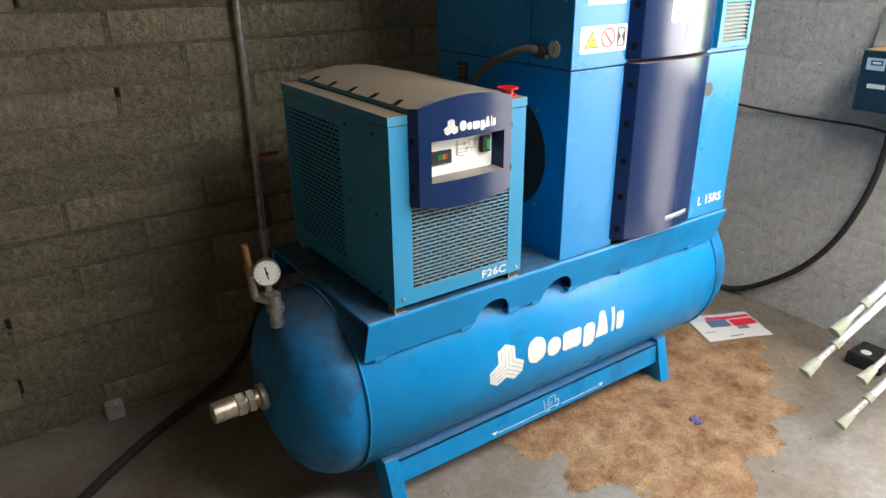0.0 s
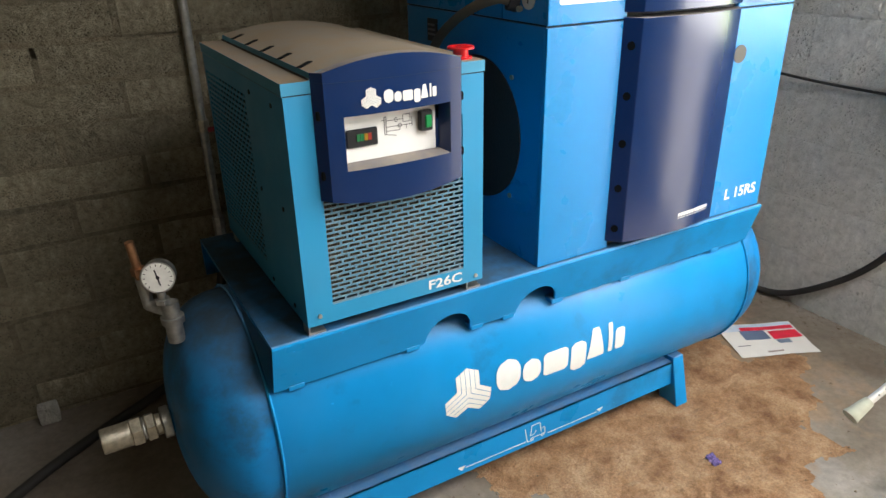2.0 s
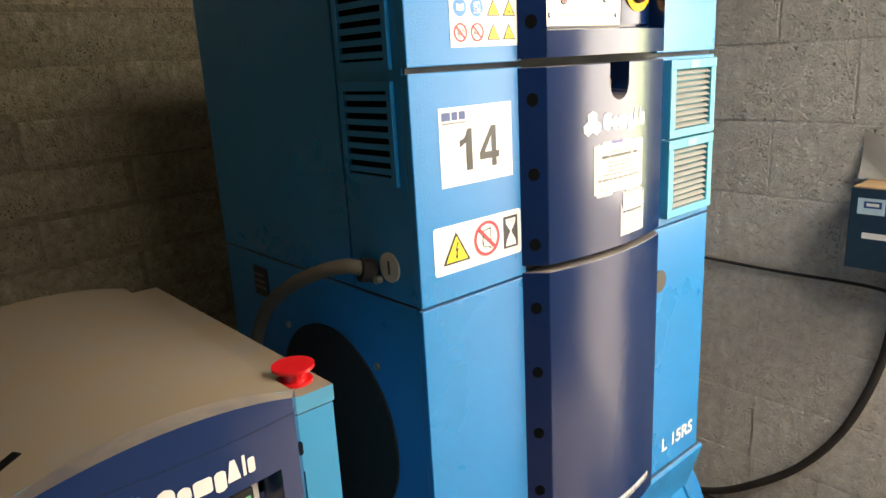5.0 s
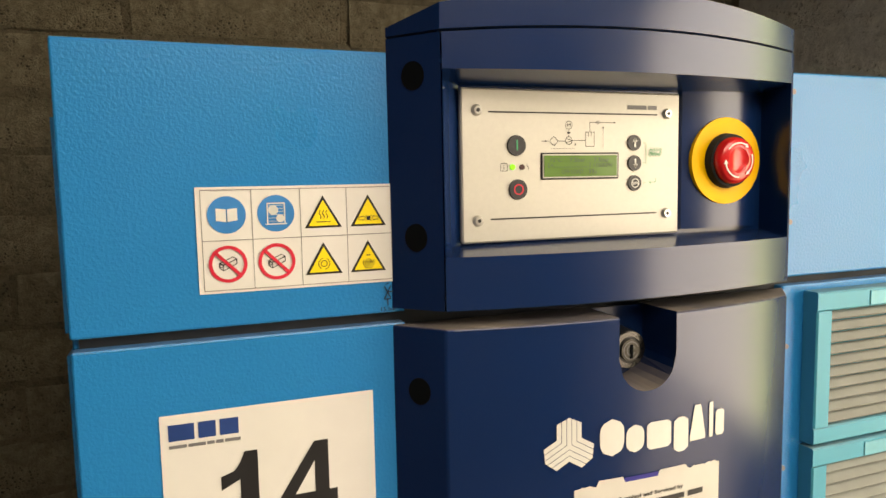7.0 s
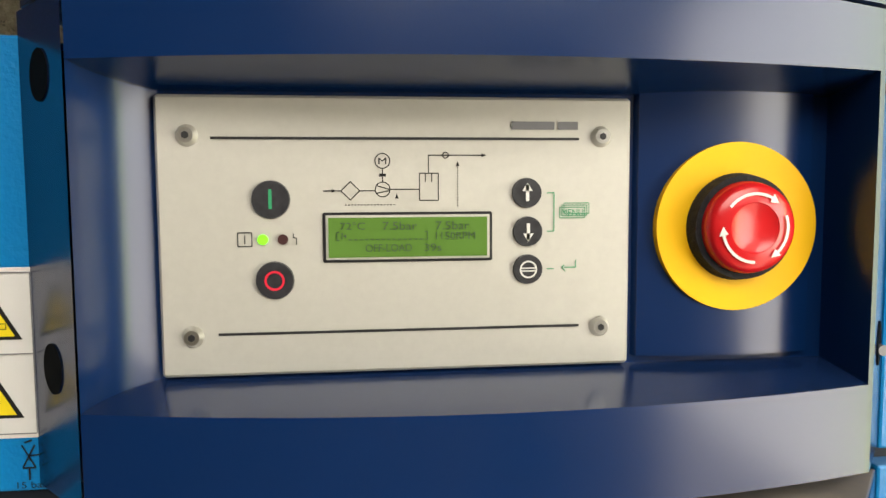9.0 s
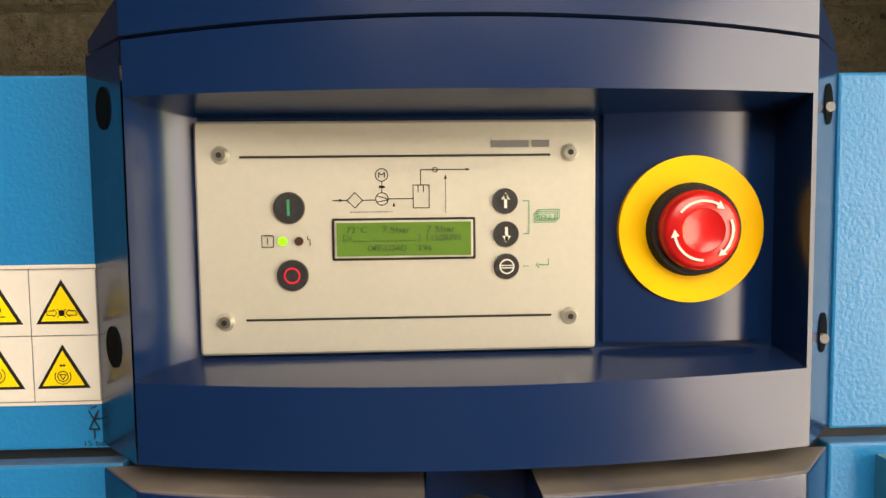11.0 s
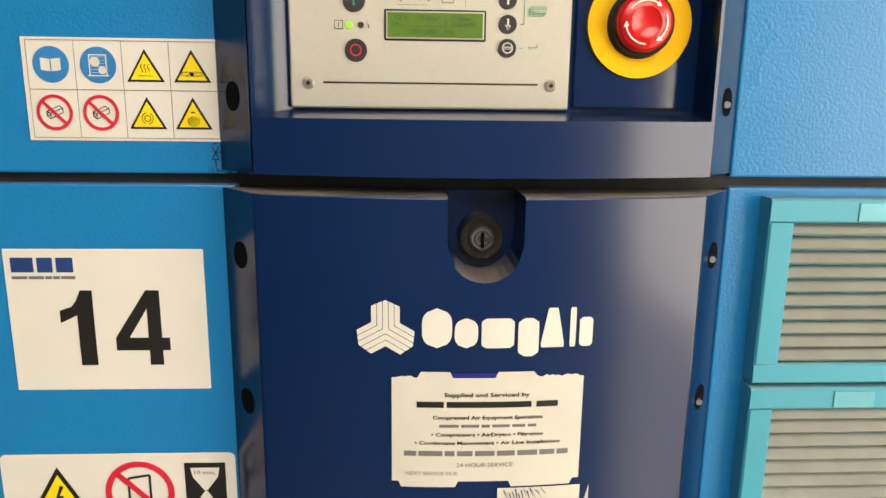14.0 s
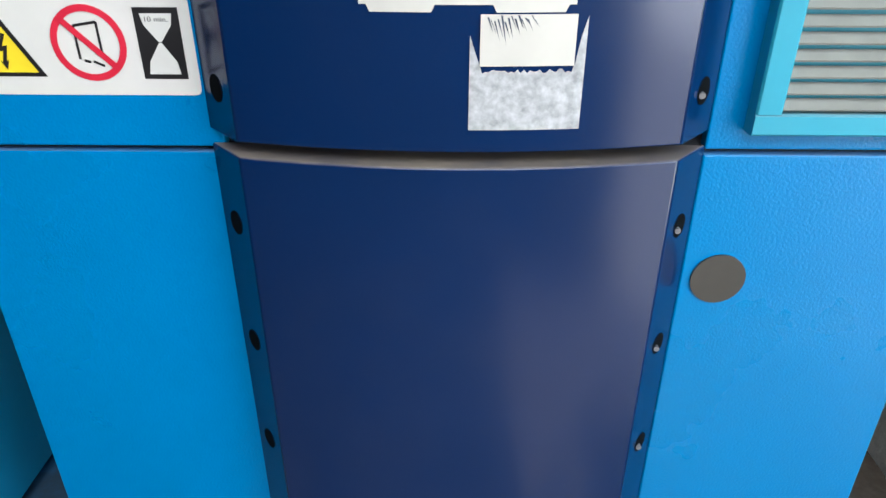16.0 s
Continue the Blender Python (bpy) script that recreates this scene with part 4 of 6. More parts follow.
FX0, FX1, FL = 0.2355, 0.5485, 0.0285
HX0, HX1, HZ0, HZ1 = 0.2365, 0.5460, 1.6145, 1.7420
upper = part("control_cover", bulged(FX0, FX1, 1.577, 1.7655, cab_front, 0.0, FL, (HX0, HX1, lambda x: HZ0, lambda x: HZ1), n=28), NAVY, cab, "navy moulded cover round the control panel", smooth=30)
part("panel_recess", recess(HX0, HX1, HZ0, HZ1, cab_front, 0.2595, 0.5440, 1.620, 1.7355, -0.003, hollow=30), NAVYCLEAN, upper, smooth=20)
for v in upper.data.vertices:
    if v.co.z > 1.76 and v.co.y < -0.001:
        v.co.z += 0.006 * max(0.0, 1 - ((v.co.x - CC) / 0.165) ** 2)
capm = bulged(FX0, FX1, 1.7675, 1.784, lambda x, z=0: cab_front(x) + 0.0005, 0.05, FL * 0.98)
for v in capm.verts:
    if v.co.z > 1.78:
        v.co.z += 0.015 * max(0.0, 1 - ((v.co.x - CC) / 0.165) ** 2)
        if v.co.x < FX0 - 0.001 or v.co.x > FX1 + 0.001:
            v.co.z = 1.7735
    if abs(v.co.x - CC) > 0.158:
        v.co.y = min(v.co.y, 0.002)
    if v.co.z < 1.77 and v.co.y < 0.04:
        v.co.z += 0.006 * max(0.0, 1 - ((v.co.x - CC) / 0.165) ** 2)
    if v.co.z < 1.77 and v.co.y > 0.04:
        v.co.z = 1.7585
part("top_cap", capm, NAVY, cab, "navy top cap with a fine joint below", smooth=30)
LOCK = (0.392, 1.5335)
mid = part("middle_cover", bulged(FX0, FX1, 1.2625, 1.5645, cab_front, 0.0, FL, (0.366, 0.418, lambda x: 1.532 - math.sqrt(max(0.0, 0.026 ** 2 - (x - 0.392) ** 2)), None), n=28), NAVY, cab, "navy moulded cover with a keyhole notch", smooth=30)
low_cover = part("lower_cover", bulged(FX0, FX1, 0.7205, 1.2515, cab_front, 0.0, FL, n=28), NAVY, cab, "plain navy bowed lower cover", smooth=30)

for cover in (mid, low_cover):
    soft = cover.modifiers.new("soft_edge", "BEVEL")
    soft.width, soft.segments, soft.limit_method, soft.angle_limit = 0.0016, 2, "ANGLE", radians(26)

# notch with the lock
nb = bmesh.new()
prof = [(0.366, 1.5645)] + [(0.392 - 0.026 * math.cos(a), 1.532 - 0.026 * math.sin(a)) for a in (math.pi * k / 14 for k in range(15))] + [(0.418, 1.5645)]
for (xa, za), (xb, zb) in zip(prof, prof[1:]):
    k = 0.93
    p = [(xa, cab_front(xa), za), (xb, cab_front(xb), zb), (0.392 + (xb - 0.392) * k, -0.010, zb + (0.002 if zb < 1.54 else 0)), (0.392 + (xa - 0.392) * k, -0.010, za + (0.002 if za < 1.54 else 0))]
    nb.faces.new([nb.verts.new(v) for v in p])
nb.faces.new([nb.verts.new((0.392 + (x - 0.392) * 0.93, -0.010, z + (0.002 if z < 1.54 else 0))) for x, z in prof])
bmesh.ops.remove_doubles(nb, verts=nb.verts, dist=1e-5)
part("lock_notch", nb, NAVY, mid)
lk = cy((0.3915, -0.026, 1.5325), (0.3915, -0.010, 1.5325), 0.0150, 0.0165, seg=32)
part("lock_barrel", lk, PLASTIC, mid, smooth=35)
rg = flat_ring(bmesh.new(), 0.3915, 1.5325, 0.0105, 0.0145, 28)
decal("lock_rim", rg, at_y(-0.026), 0.0008, plain("dark_chrome", (0.13, 0.125, 0.12), 0.25, 1.0, 0.2, 90), mid, "dark chrome rim of the lock")
for k in range(2):
    decal("core_ring", flat_ring(bmesh.new(), 0.3915, 1.5325, 0.0034 + 0.003 * k, 0.0042 + 0.003 * k, 20, 1.0, 20, 330), at_y(-0.0285), 0.0006, GREYINK, mid)
kc = cy((0.3915, -0.0285, 1.5325), (0.3915, -0.026, 1.5325), 0.0085, seg=24)
part("lock_core", kc, plain("dark_lock_steel", (0.10, 0.095, 0.085), 0.35, 0.9, 0.3, 200), mid, smooth=35)
# raised black bar, coloured as the shade in the keyhole
ky = bx(0.3905, 0.3930, -0.0295, -0.0285, 1.526, 1.537)
part("key_slot", ky, VOID, mid)

for x in (FX0 - FL * 0.50, FX1 + FL * 0.50):
    for z, owner in ((1.739, upper), (1.628, upper), (1.518, mid), (1.407, mid), (1.297, mid), (1.192, low_cover), (1.081, low_cover), (0.970, low_cover), (0.860, low_cover), (0.756, low_cover)):
        s = 1 if x > CC else -1
        flank = Vector((s * 0.031, -FL, 0)).normalized()
        mid_ = Vector((x, -0.0155, z))
        # black plug a little proud of the flank, for the shade in the pocket
        pk = cy(mid_ - flank * 0.006, mid_ + flank * 0.0007, 0.0088, seg=22)
        for v in pk.verts:
            v.co.z = z + (v.co.z - z) * 1.12
        part("pocket_shade", pk, VOID, owner)
        sc = cy((x - s * 0.002, -0.0215, z - 0.002), (x - s * 0.002, -0.012, z - 0.002), 0.0024, seg=10)
        if s > 0:
            part("pocket_screw", sc, GREYINK, owner)
        else:
            sc.free()

# control panel
panel = part("control_panel", bx(0.2590, 0.4520, -0.0085, -0.003, 1.6210, 1.7335, bevel=0.0012), ALU, cab, "brushed aluminium control panel with printed diagram")
PY = at_y(-0.0085)
for x in (0.2715, 0.4390):
    for z in (1.7175, 1.6375):
        part("panel_screw", cy((x, -0.0112, z), (x, -0.0085, z), 0.0030, 0.0044, seg=20), STEEL, panel, smooth=40)
        part("hex_socket", cy((x, -0.0116, z), (x, -0.0110, z), 0.0015, seg=6), INK, panel)
for x0_, x1_, z_ in ((0.2805, 0.4295, 1.7165), (0.2815, 0.4300, 1.6382)):
    decal("rule_line", flat_line(bmesh.new(), x0_, z_, x1_, z_, 0.0011), PY, 0.0005, INK, panel)
for x0_, x1_ in ((0.4010, 0.4190), (0.4205, 0.4290)):
    decal("product_mark", flat_rect(bmesh.new(), x0_, x1_, 1.7203, 1.7236), PY, 0.0005, GREYINK, panel)
# printed flow diagram
fd = bmesh.new()
T = 0.0004
for a in ((0.3240, 1.6955, 0.3310, 1.6955), (0.3385, 1.6955, 0.3450, 1.6955), (0.3510, 1.6960, 0.3628, 1.6960), (0.3665, 1.7025, 0.3665, 1.7098), (0.3665, 1.7098, 0.3895, 1.7098), (0.3478, 1.7045, 0.3478, 1.6990), (0.3628, 1.7025, 0.3705, 1.7025), (0.3628, 1.6915, 0.3628, 1.7025), (0.3705, 1.6915, 0.3705, 1.7025), (0.3628, 1.6915, 0.3705, 1.6915), (0.3310, 1.6955, 0.3348, 1.6992), (0.3348, 1.6992, 0.3385, 1.6955), (0.3385, 1.6955, 0.3348, 1.6918), (0.3348, 1.6918, 0.3310, 1.6955), (0.3652, 1.7025, 0.3652, 1.6990), (0.3678, 1.7025, 0.3678, 1.6990), (0.3455, 1.6975, 0.3505, 1.6960), (0.3455, 1.6945, 0.3505, 1.6955)):
    flat_line(fd, *a, T)
flat_ring(fd, 0.3478, 1.7075, 0.0028, 0.0032, 20)
flat_ring(fd, 0.3478, 1.6960, 0.0028, 0.0032, 20)
flat_ring(fd, 0.3735, 1.7098, 0.0010, 0.0014, 12)
flat_rect(fd, 0.3464, 0.3492, 1.7012, 1.7024)
for x, z, dx, dz in ((0.3905, 1.7098, -1, 0), (0.3295, 1.6955, -1, 0), (0.3785, 1.7075, 0, -1), (0.3535, 1.6945, 0, -1)):
    flat_poly(fd, [(x, z), (x + 0.0022 * dx - 0.0007 * dz, z + 0.0022 * dz - 0.0007 * dx), (x + 0.0022 * dx + 0.0007 * dz, z + 0.0022 * dz + 0.0007 * dx)])
for k in range(16):
    flat_line(fd, 0.3785, 1.6890 + 0.0011 * k, 0.3785, 1.6896 + 0.0011 * k, T)
    flat_line(fd, 0.3325 + 0.0013 * k, 1.6898, 0.3332 + 0.0013 * k, 1.6898, T)
decal("flow_diagram", fd, PY, 0.0005, INK, panel)
mt = fit_text(text_bm("M", 0.01), 0.3462, 0.3494, 1.7062, 1.7088)
decal("motor_letter", mt, PY, 0.0006, INK, panel)
# lcd
part("lcd_frame", bx(0.3235, 0.3928, -0.0094, -0.0085, 1.6665, 1.6868, bevel=0.0006), INK, panel)
part("lcd_bezel", bx(0.3247, 0.3916, -0.0099, -0.0092, 1.6676, 1.6857, bevel=0.0003), ALU, panel)
part("lcd_screen", bx(0.3258, 0.3905, -0.0104, -0.0096, 1.6686, 1.6847), LCD, panel, "green backlit character display")
LY = at_y(-0.0104)
for body, x0, x1, z0, z1 in (("72\u00b0C", 0.3305, 0.3405, 1.6798, 1.6829), ("7.5bar", 0.3476, 0.3615, 1.6796, 1.6829), ("7.5bar", 0.3692, 0.3830, 1.6796, 1.6829), ("1150RPM", 0.3692, 0.3855, 1.6755, 1.6786), ("OFF-LOAD", 0.3406, 0.3594, 1.6708, 1.6739), ("39s", 0.3645, 0.3715, 1.6708, 1.6739)):
    decal("lcd_text", fit_text(text_bm(body, 0.004), x0, x1, z0, z1), LY, 0.0003, LCDINK, panel)
lb = bmesh.new()
for k in range(14):
    flat_rect(lb, 0.3338 + 0.0022 * k, 0.3353 + 0.0022 * k, 1.6756, 1.6760)
for a in ((0.3292, 1.6756, 0.3292, 1.6788), (0.3292, 1.6788, 0.3302, 1.6788), (0.3292, 1.6756, 0.3302, 1.6756), (0.3658, 1.6756, 0.3658, 1.6788), (0.3648, 1.6788, 0.3658, 1.6788), (0.3648, 1.6756, 0.3658, 1.6756), (0.3313, 1.6760, 0.3313, 1.6786)):
    flat_line(lb, *a, 0.0004)
flat_poly(lb, [(0.3316, 1.6773), (0.3330, 1.6782), (0.3330, 1.6764)])
decal("lcd_bar", lb, LY, 0.0003, LCDINK, panel)


def button(x, z, r):
    return part("push_button", cy((x, -0.0100, z), (x, -0.0085, z), r * 0.96, r, seg=28), BTN, panel, "round black membrane button", smooth=40)


for x, z, r in ((0.3032, 1.6922, 0.0077), (0.3042, 1.6597, 0.0077), (0.4074, 1.6943, 0.0063), (0.4078, 1.6783, 0.0063), (0.4079, 1.6625, 0.0063)):
    button(x, z, r)
BY = at_y(-0.0100)
decal("start_mark", flat_rect(bmesh.new(), 0.3025, 0.3038, 1.6885, 1.6962), BY, 0.0004, GREENINK, panel)
decal("stop_mark", flat_ring(bmesh.new(), 0.3042, 1.6597, 0.0031, 0.0040), BY, 0.0004, REDINK, panel)
ar = bmesh.new()
for x, z, s in ((0.4074, 1.6943, 1), (0.4078, 1.6783, -1)):
    flat_rect(ar, x - 0.0007, x + 0.0007, z - 0.0034, z + 0.0034)
    flat_poly(ar, [(x - 0.0022, z + s * 0.0008), (x + 0.0022, z + s * 0.0008), (x, z + s * 0.0042)][:: s])
decal("arrow_mark", ar, BY, 0.0004, PRINT, panel)
em = flat_ring(bmesh.new(), 0.4079, 1.6625, 0.0030, 0.0037)
flat_rect(em, 0.4050, 0.4108, 1.6628, 1.6633)
flat_rect(em, 0.4050, 0.4108, 1.6616, 1.6621)
decal("enter_mark", em, BY, 0.0004, PRINT, panel)
gm = bmesh.new()
for k in range(3):
    o = 0.0009 * k
    for a in ((0.4215 + o, 1.6838 + o, 0.4322 + o, 1.6838 + o), (0.4322 + o, 1.6838 + o, 0.4322 + o, 1.6882 + o), (0.4322 + o, 1.6882 + o, 0.4215 + o, 1.6882 + o), (0.4215 + o, 1.6882 + o, 0.4215 + o, 1.6838 + o)):
        flat_line(gm, *a, 0.0003)
for a in ((0.4160, 1.6943, 0.4190, 1.6943), (0.4190, 1.6943, 0.4190, 1.6783), (0.4160, 1.6783, 0.4190, 1.6783), (0.4160, 1.6625, 0.4190, 1.6625), (0.4235, 1.6630, 0.4285, 1.6630), (0.4285, 1.6630, 0.4285, 1.6660), (0.4235, 1.6640, 0.4225, 1.6630), (0.4225, 1.6630, 0.4240, 1.6615)):
    flat_line(gm, *a, 0.0004)
decal("menu_mark", gm, PY, 0.0005, GREENINK, panel)
decal("menu_text", fit_text(text_bm("MENU", 0.004), 0.4222, 0.4316, 1.6846, 1.6874), PY, 0.0006, GREENINK, panel)
lm = bmesh.new()
for a in ((0.2900, 1.6735, 0.2955, 1.6735), (0.2955, 1.6735, 0.2955, 1.6790), (0.2955, 1.6790, 0.2900, 1.6790), (0.2900, 1.6790, 0.2900, 1.6735), (0.29275, 1.6745, 0.29275, 1.6780), (0.3118, 1.6785, 0.3118, 1.6768), (0.3118, 1.6768, 0.3130, 1.6768), (0.3130, 1.6768, 0.3130, 1.6740)):
    flat_line(lm, *a, 0.0004)
decal("lamp_mark", lm, PY, 0.0005, INK, panel)
part("run_led", cy((0.2998, -0.0095, 1.6762), (0.2998, -0.0085, 1.6762), 0.0021, seg=16), LEDGREEN, panel, "lit green run lamp")
part("fault_led", cy((0.3077, -0.0095, 1.6762), (0.3077, -0.0085, 1.6762), 0.0021, seg=16), plain("led_off", (0.05, 0.02, 0.02), 0.3), panel, "dark fault lamp")

# emergency stop
EX, EZ = 0.4988, 1.6794
pl = bulged(0.4565, 0.5350, 1.6235, 1.7375, lambda x, z=0: -0.0062 - 0.0036 * max(0.0, 1 - ((x - 0.4957) / 0.0395) ** 2), -0.003, 0.0015, n=24)
part("stop_plinth", pl, NAVY, cab, smooth=40)
stop = part("emergency_stop", cy((EX, -0.0112, EZ), (EX, -0.0070, EZ), 0.0360, seg=64), YELLOW, cab, "yellow collar with a red mushroom stop button", smooth=40)
part("collar", cy((EX, -0.0150, EZ), (EX, -0.0110, EZ), 0.0190, 0.0205, seg=40), PLASTIC, stop, smooth=40)


def mushroom():
    prof = [(0.0, 0.0), (0.0165, 0.0), (0.0191, -0.003), (0.0194, -0.0085), (0.0184, -0.0125), (0.0165, -0.0140), (0.0105, -0.0148), (0.0100, -0.0143), (0.0, -0.0146)]
    bm = bmesh.new()
    rings = [[bm.verts.new((EX + r * math.cos(a), -0.0105 + y, EZ + r * math.sin(a))) for a in (2 * math.pi * k / 48 for k in range(48))] if r else [bm.verts.new((EX, -0.0105 + y, EZ))] for r, y in prof]
    for a, b in zip(rings, rings[1:]):
        for k in range(48):
            q = (k + 1) % 48
            bm.faces.new([v for v in (a[k % len(a)], a[q % len(a)], b[q % len(b)], b[k % len(b)])] if len(a) > 1 and len(b) > 1 else ((a[0], b[q], b[k]) if len(a) == 1 else (a[k], a[q], b[0])))
    bmesh.ops.recalc_face_normals(bm, faces=bm.faces)
    return bm


part("black_collar", cy((EX, -0.0175, EZ), (EX, -0.0110, EZ), 0.0218, 0.0230, seg=48), BLACK, stop, "black plastic collar under the head", smooth=40)
part("mushroom_head", mushroom(), RED, stop, "glossy red mushroom head", smooth=50)
rot_ = bmesh.new()
for a0, a1 in ((59, 142), (-47, 21), (-170, -90)):
    flat_ring(rot_, EX, EZ, 0.0134, 0.0146, 48, 1.0, a0, a1)
    a = radians(a0 + 2)
    c, s = math.cos(a), math.sin(a)
    tip = (EX + 0.0140 * math.cos(radians(a0 - 13)), EZ + 0.0140 * math.sin(radians(a0 - 13)))
    flat_poly(rot_, [(EX + 0.0120 * c, EZ + 0.0120 * s), tip, (EX + 0.0160 * c, EZ + 0.0160 * s)])
decal("turn_arrow", rot_, lambda x, z: -0.0105 - 0.01405 - 0.0006 * max(0.0, 1 - (math.hypot(x - EX, z - EZ) - 0.0105) / 0.006), 0.0008, PRINT, stop, "white turn arrows")

# vents on the front
def vent_front(z0, z1, n):
    x0, x1 = 0.603, 0.768
    fr = bmesh.new()
    for a in ((x0, x1, z0, z0 + 0.016), (x0, x1, z1 - 0.018, z1), (x0, x0 + 0.019, z0 + 0.016, z1 - 0.018), (x1 - 0.019, x1, z0 + 0.016, z1 - 0.018)):
        add_box(fr, a[0], a[1], -0.016, 0.001, a[2], a[3])
    bmesh.ops.bevel(fr, geom=[e for e in fr.edges if e.calc_length() > 0.1], offset=0.0015, segments=1, affect="EDGES")
    v = part("front_vent", fr, TEAL, cab, "pale teal plastic louvred vent")
    part("vent_back", bx(x0 + 0.019, x1 - 0.019, -0.003, -0.0005, z0 + 0.016, z1 - 0.018), TEAL, v)
    part("vent_clip", bx(x0 + 0.066, x0 + 0.098, -0.0170, -0.0155, z1 - 0.016, z1 - 0.003), plain("clip_%d" % int(z0 * 1000), (0.09, 0.40, 0.52), 0.4), v)
    for k in range(n):
        z = z0 + 0.016 + (z1 - z0 - 0.034) * (k + 0.5) / n
        s = bx(x0 + 0.019, x1 - 0.019, -0.0055, 0.0055, -0.0010, 0.0010)
        for w in s.verts:
            w.co = Vector((w.co.x, -0.0095 + (w.co.y * 0.75 + w.co.z * 0.6), z + (w.co.y * 0.55 - w.co.z * 0.75)))
        part("slat", s, SLAT, v)


vent_front(1.417, 1.560, 10)
vent_front(1.264, 1.4135, 10)
part("blank_plug", cy((0.608, -0.002, 1.136), (0.608, 0.001, 1.136), 0.0225, seg=40), plain("plug_grey", (0.055, 0.050, 0.043), 0.6, 0, 0.15), cab, "round grey blanking plug")
decal("model_mark", fit_text(text_bm("L 15RS", 0.04, 0.03, 0.0), 0.637, 0.764, 0.740, 0.772), at_y(0.0), 0.0008, PRINT, cab, "white model lettering")
ww = bmesh.new()
bars(ww, 0.402, 0.520, 0.7590, 0.010, 13, 0.0075, 5)
flat_rect(ww, 0.402, 0.520, 0.7540, 0.7555, 6, 1)
decal("web_line", ww, cab_front, 0.0008, PRINT, low_cover, "white underlined line of small print")

# emblem and mark on the middle cover
emblem(0.3245, 1.4745, 0.0395, cab_front, 0.0008, mid)
wordmark(0.3495, 0.4705, 1.4600, 1.4885, cab_front, 0.0008, mid, "white plain shape of a maker's mark")


def ragged(x0, x1, z0, z1, seed, amp=0.0022):
    """A torn label: two raised tabs left standing above and below its straight body."""
    r = random.Random(seed)
    bm = bmesh.new()
    n = 60
    cols = []
    for i in range(n + 1):
        t = i / n
        top = 0.0 if t < 0.02 or t > 0.98 else (r.uniform(0.0, 1.0) * amp if t < 0.15 or t > 0.74 else 0.0045)
        top = 0.0 if 0.31 < t < 0.54 else top
        low = 0.0 if t < 0.04 or t > 0.95 or 0.34 < t < 0.62 else 0.0045
        x = x0 + (x1 - x0) * t
        cols.append([bm.verts.new((x, 0, z)) for z in (z0 - low, z0, z0 * 0.5 + z1 * 0.5, z1, z1 + top)])
    for a, b in zip(cols, cols[1:]):
        for k in range(4):
            if (a[k + 1].co - a[k].co).length + (b[k + 1].co - b[k].co).length > 1e-6:
                bm.faces.new((a[k], b[k], b[k + 1], a[k + 1]))
    bmesh.ops.remove_doubles(bm, verts=bm.verts, dist=1e-6)
    return bm


LABEL = plain("label_paper", (0.60, 0.58, 0.54), 0.55, 0, 0.05, 25)
service = decal("service_label", ragged(0.3285, 0.4640, 1.3590, 1.4380, 3), cab_front, 0.0007, LABEL, mid, "torn white service label with small print")
tx = bmesh.new()
for x0, x1, z, h, n in ((0.362, 0.431, 1.4010, 0.0022, 6), (0.337, 0.455, 1.3790, 0.0040, 9)):
    bars(tx, x0, x1, z, h, n, 0.006, int(z * 10000))
decal("small_print", tx, cab_front, 0.0011, GREYINK, service)
for words, x0, x1, z, h in (("Supplied and Serviced by", 0.3653, 0.4256, 1.4230, 0.0042), ("Compressed Air Equipment Specialists", 0.3574, 0.4354, 1.4062, 0.0038), ("\u2022 Compressors \u2022 AirDryers \u2022 Filtration", 0.3564, 0.4360, 1.3932, 0.0038), ("\u2022 Condensate Management \u2022 Air Line Installations", 0.3447, 0.4488, 1.3868, 0.0038)):
    decal("print_line", fit_text(text_bm(words, 0.004, 0.02), x0, x1, z, z + h), cab_front, 0.0011, INK, service)
for x0_, x1_ in ((0.3460, 0.3650), (0.3670, 0.4270), (0.4305, 0.4460)):
    decal("company_line", flat_rect(bmesh.new(), x0_, x1_, 1.4160, 1.4205, 6, 1), cab_front, 0.0011, INK, service, "bold black bar of print")
decal("service_due", fit_text(text_bm("NEXT SERVICE DUE:", 0.004), 0.3385, 0.3760, 1.3640, 1.3668), cab_front, 0.0011, GREYINK, service)
decal("service_line", fit_text(text_bm("24 HOUR SERVICE", 0.004), 0.3745, 0.4150, 1.3705, 1.3738), cab_front, 0.0013, GREYINK, service)
decal("blue_remnant", flat_rect(bmesh.new(), 0.3705, 0.4015, 1.4380, 1.4415, 5, 1), cab_front, 0.0007, plain("violet_blue_film", (0.012, 0.012, 0.22), 0.4), mid, "strip of violet-blue film left by the label")
TORN = plain("torn_paper", (0.42, 0.43, 0.45), 0.7, 0, 0.35, 160)
rs = random.Random(12)


def torn_back():
    bm = bmesh.new()
    n, cols = 36, []
    for i in range(n + 1):
        t = i / n
        if t < 0.10:
            top = 1.3420 - 0.022 * (t / 0.10) - rs.uniform(0, 0.002)
        elif t > 0.91:
            top = 1.3165 + 0.036 * ((t - 0.91) / 0.09) ** 0.6
        else:
            top = 1.3185 + rs.uniform(-0.0016, 0.0012)
        cols.append([bm.verts.new((0.3980 + 0.0745 * t, 0, z)) for z in (1.2790, 1.2990, top)])
    for a, b in zip(cols, cols[1:]):
        for k in range(2):
            bm.faces.new((a[k], b[k], b[k + 1], a[k + 1]))
    return bm


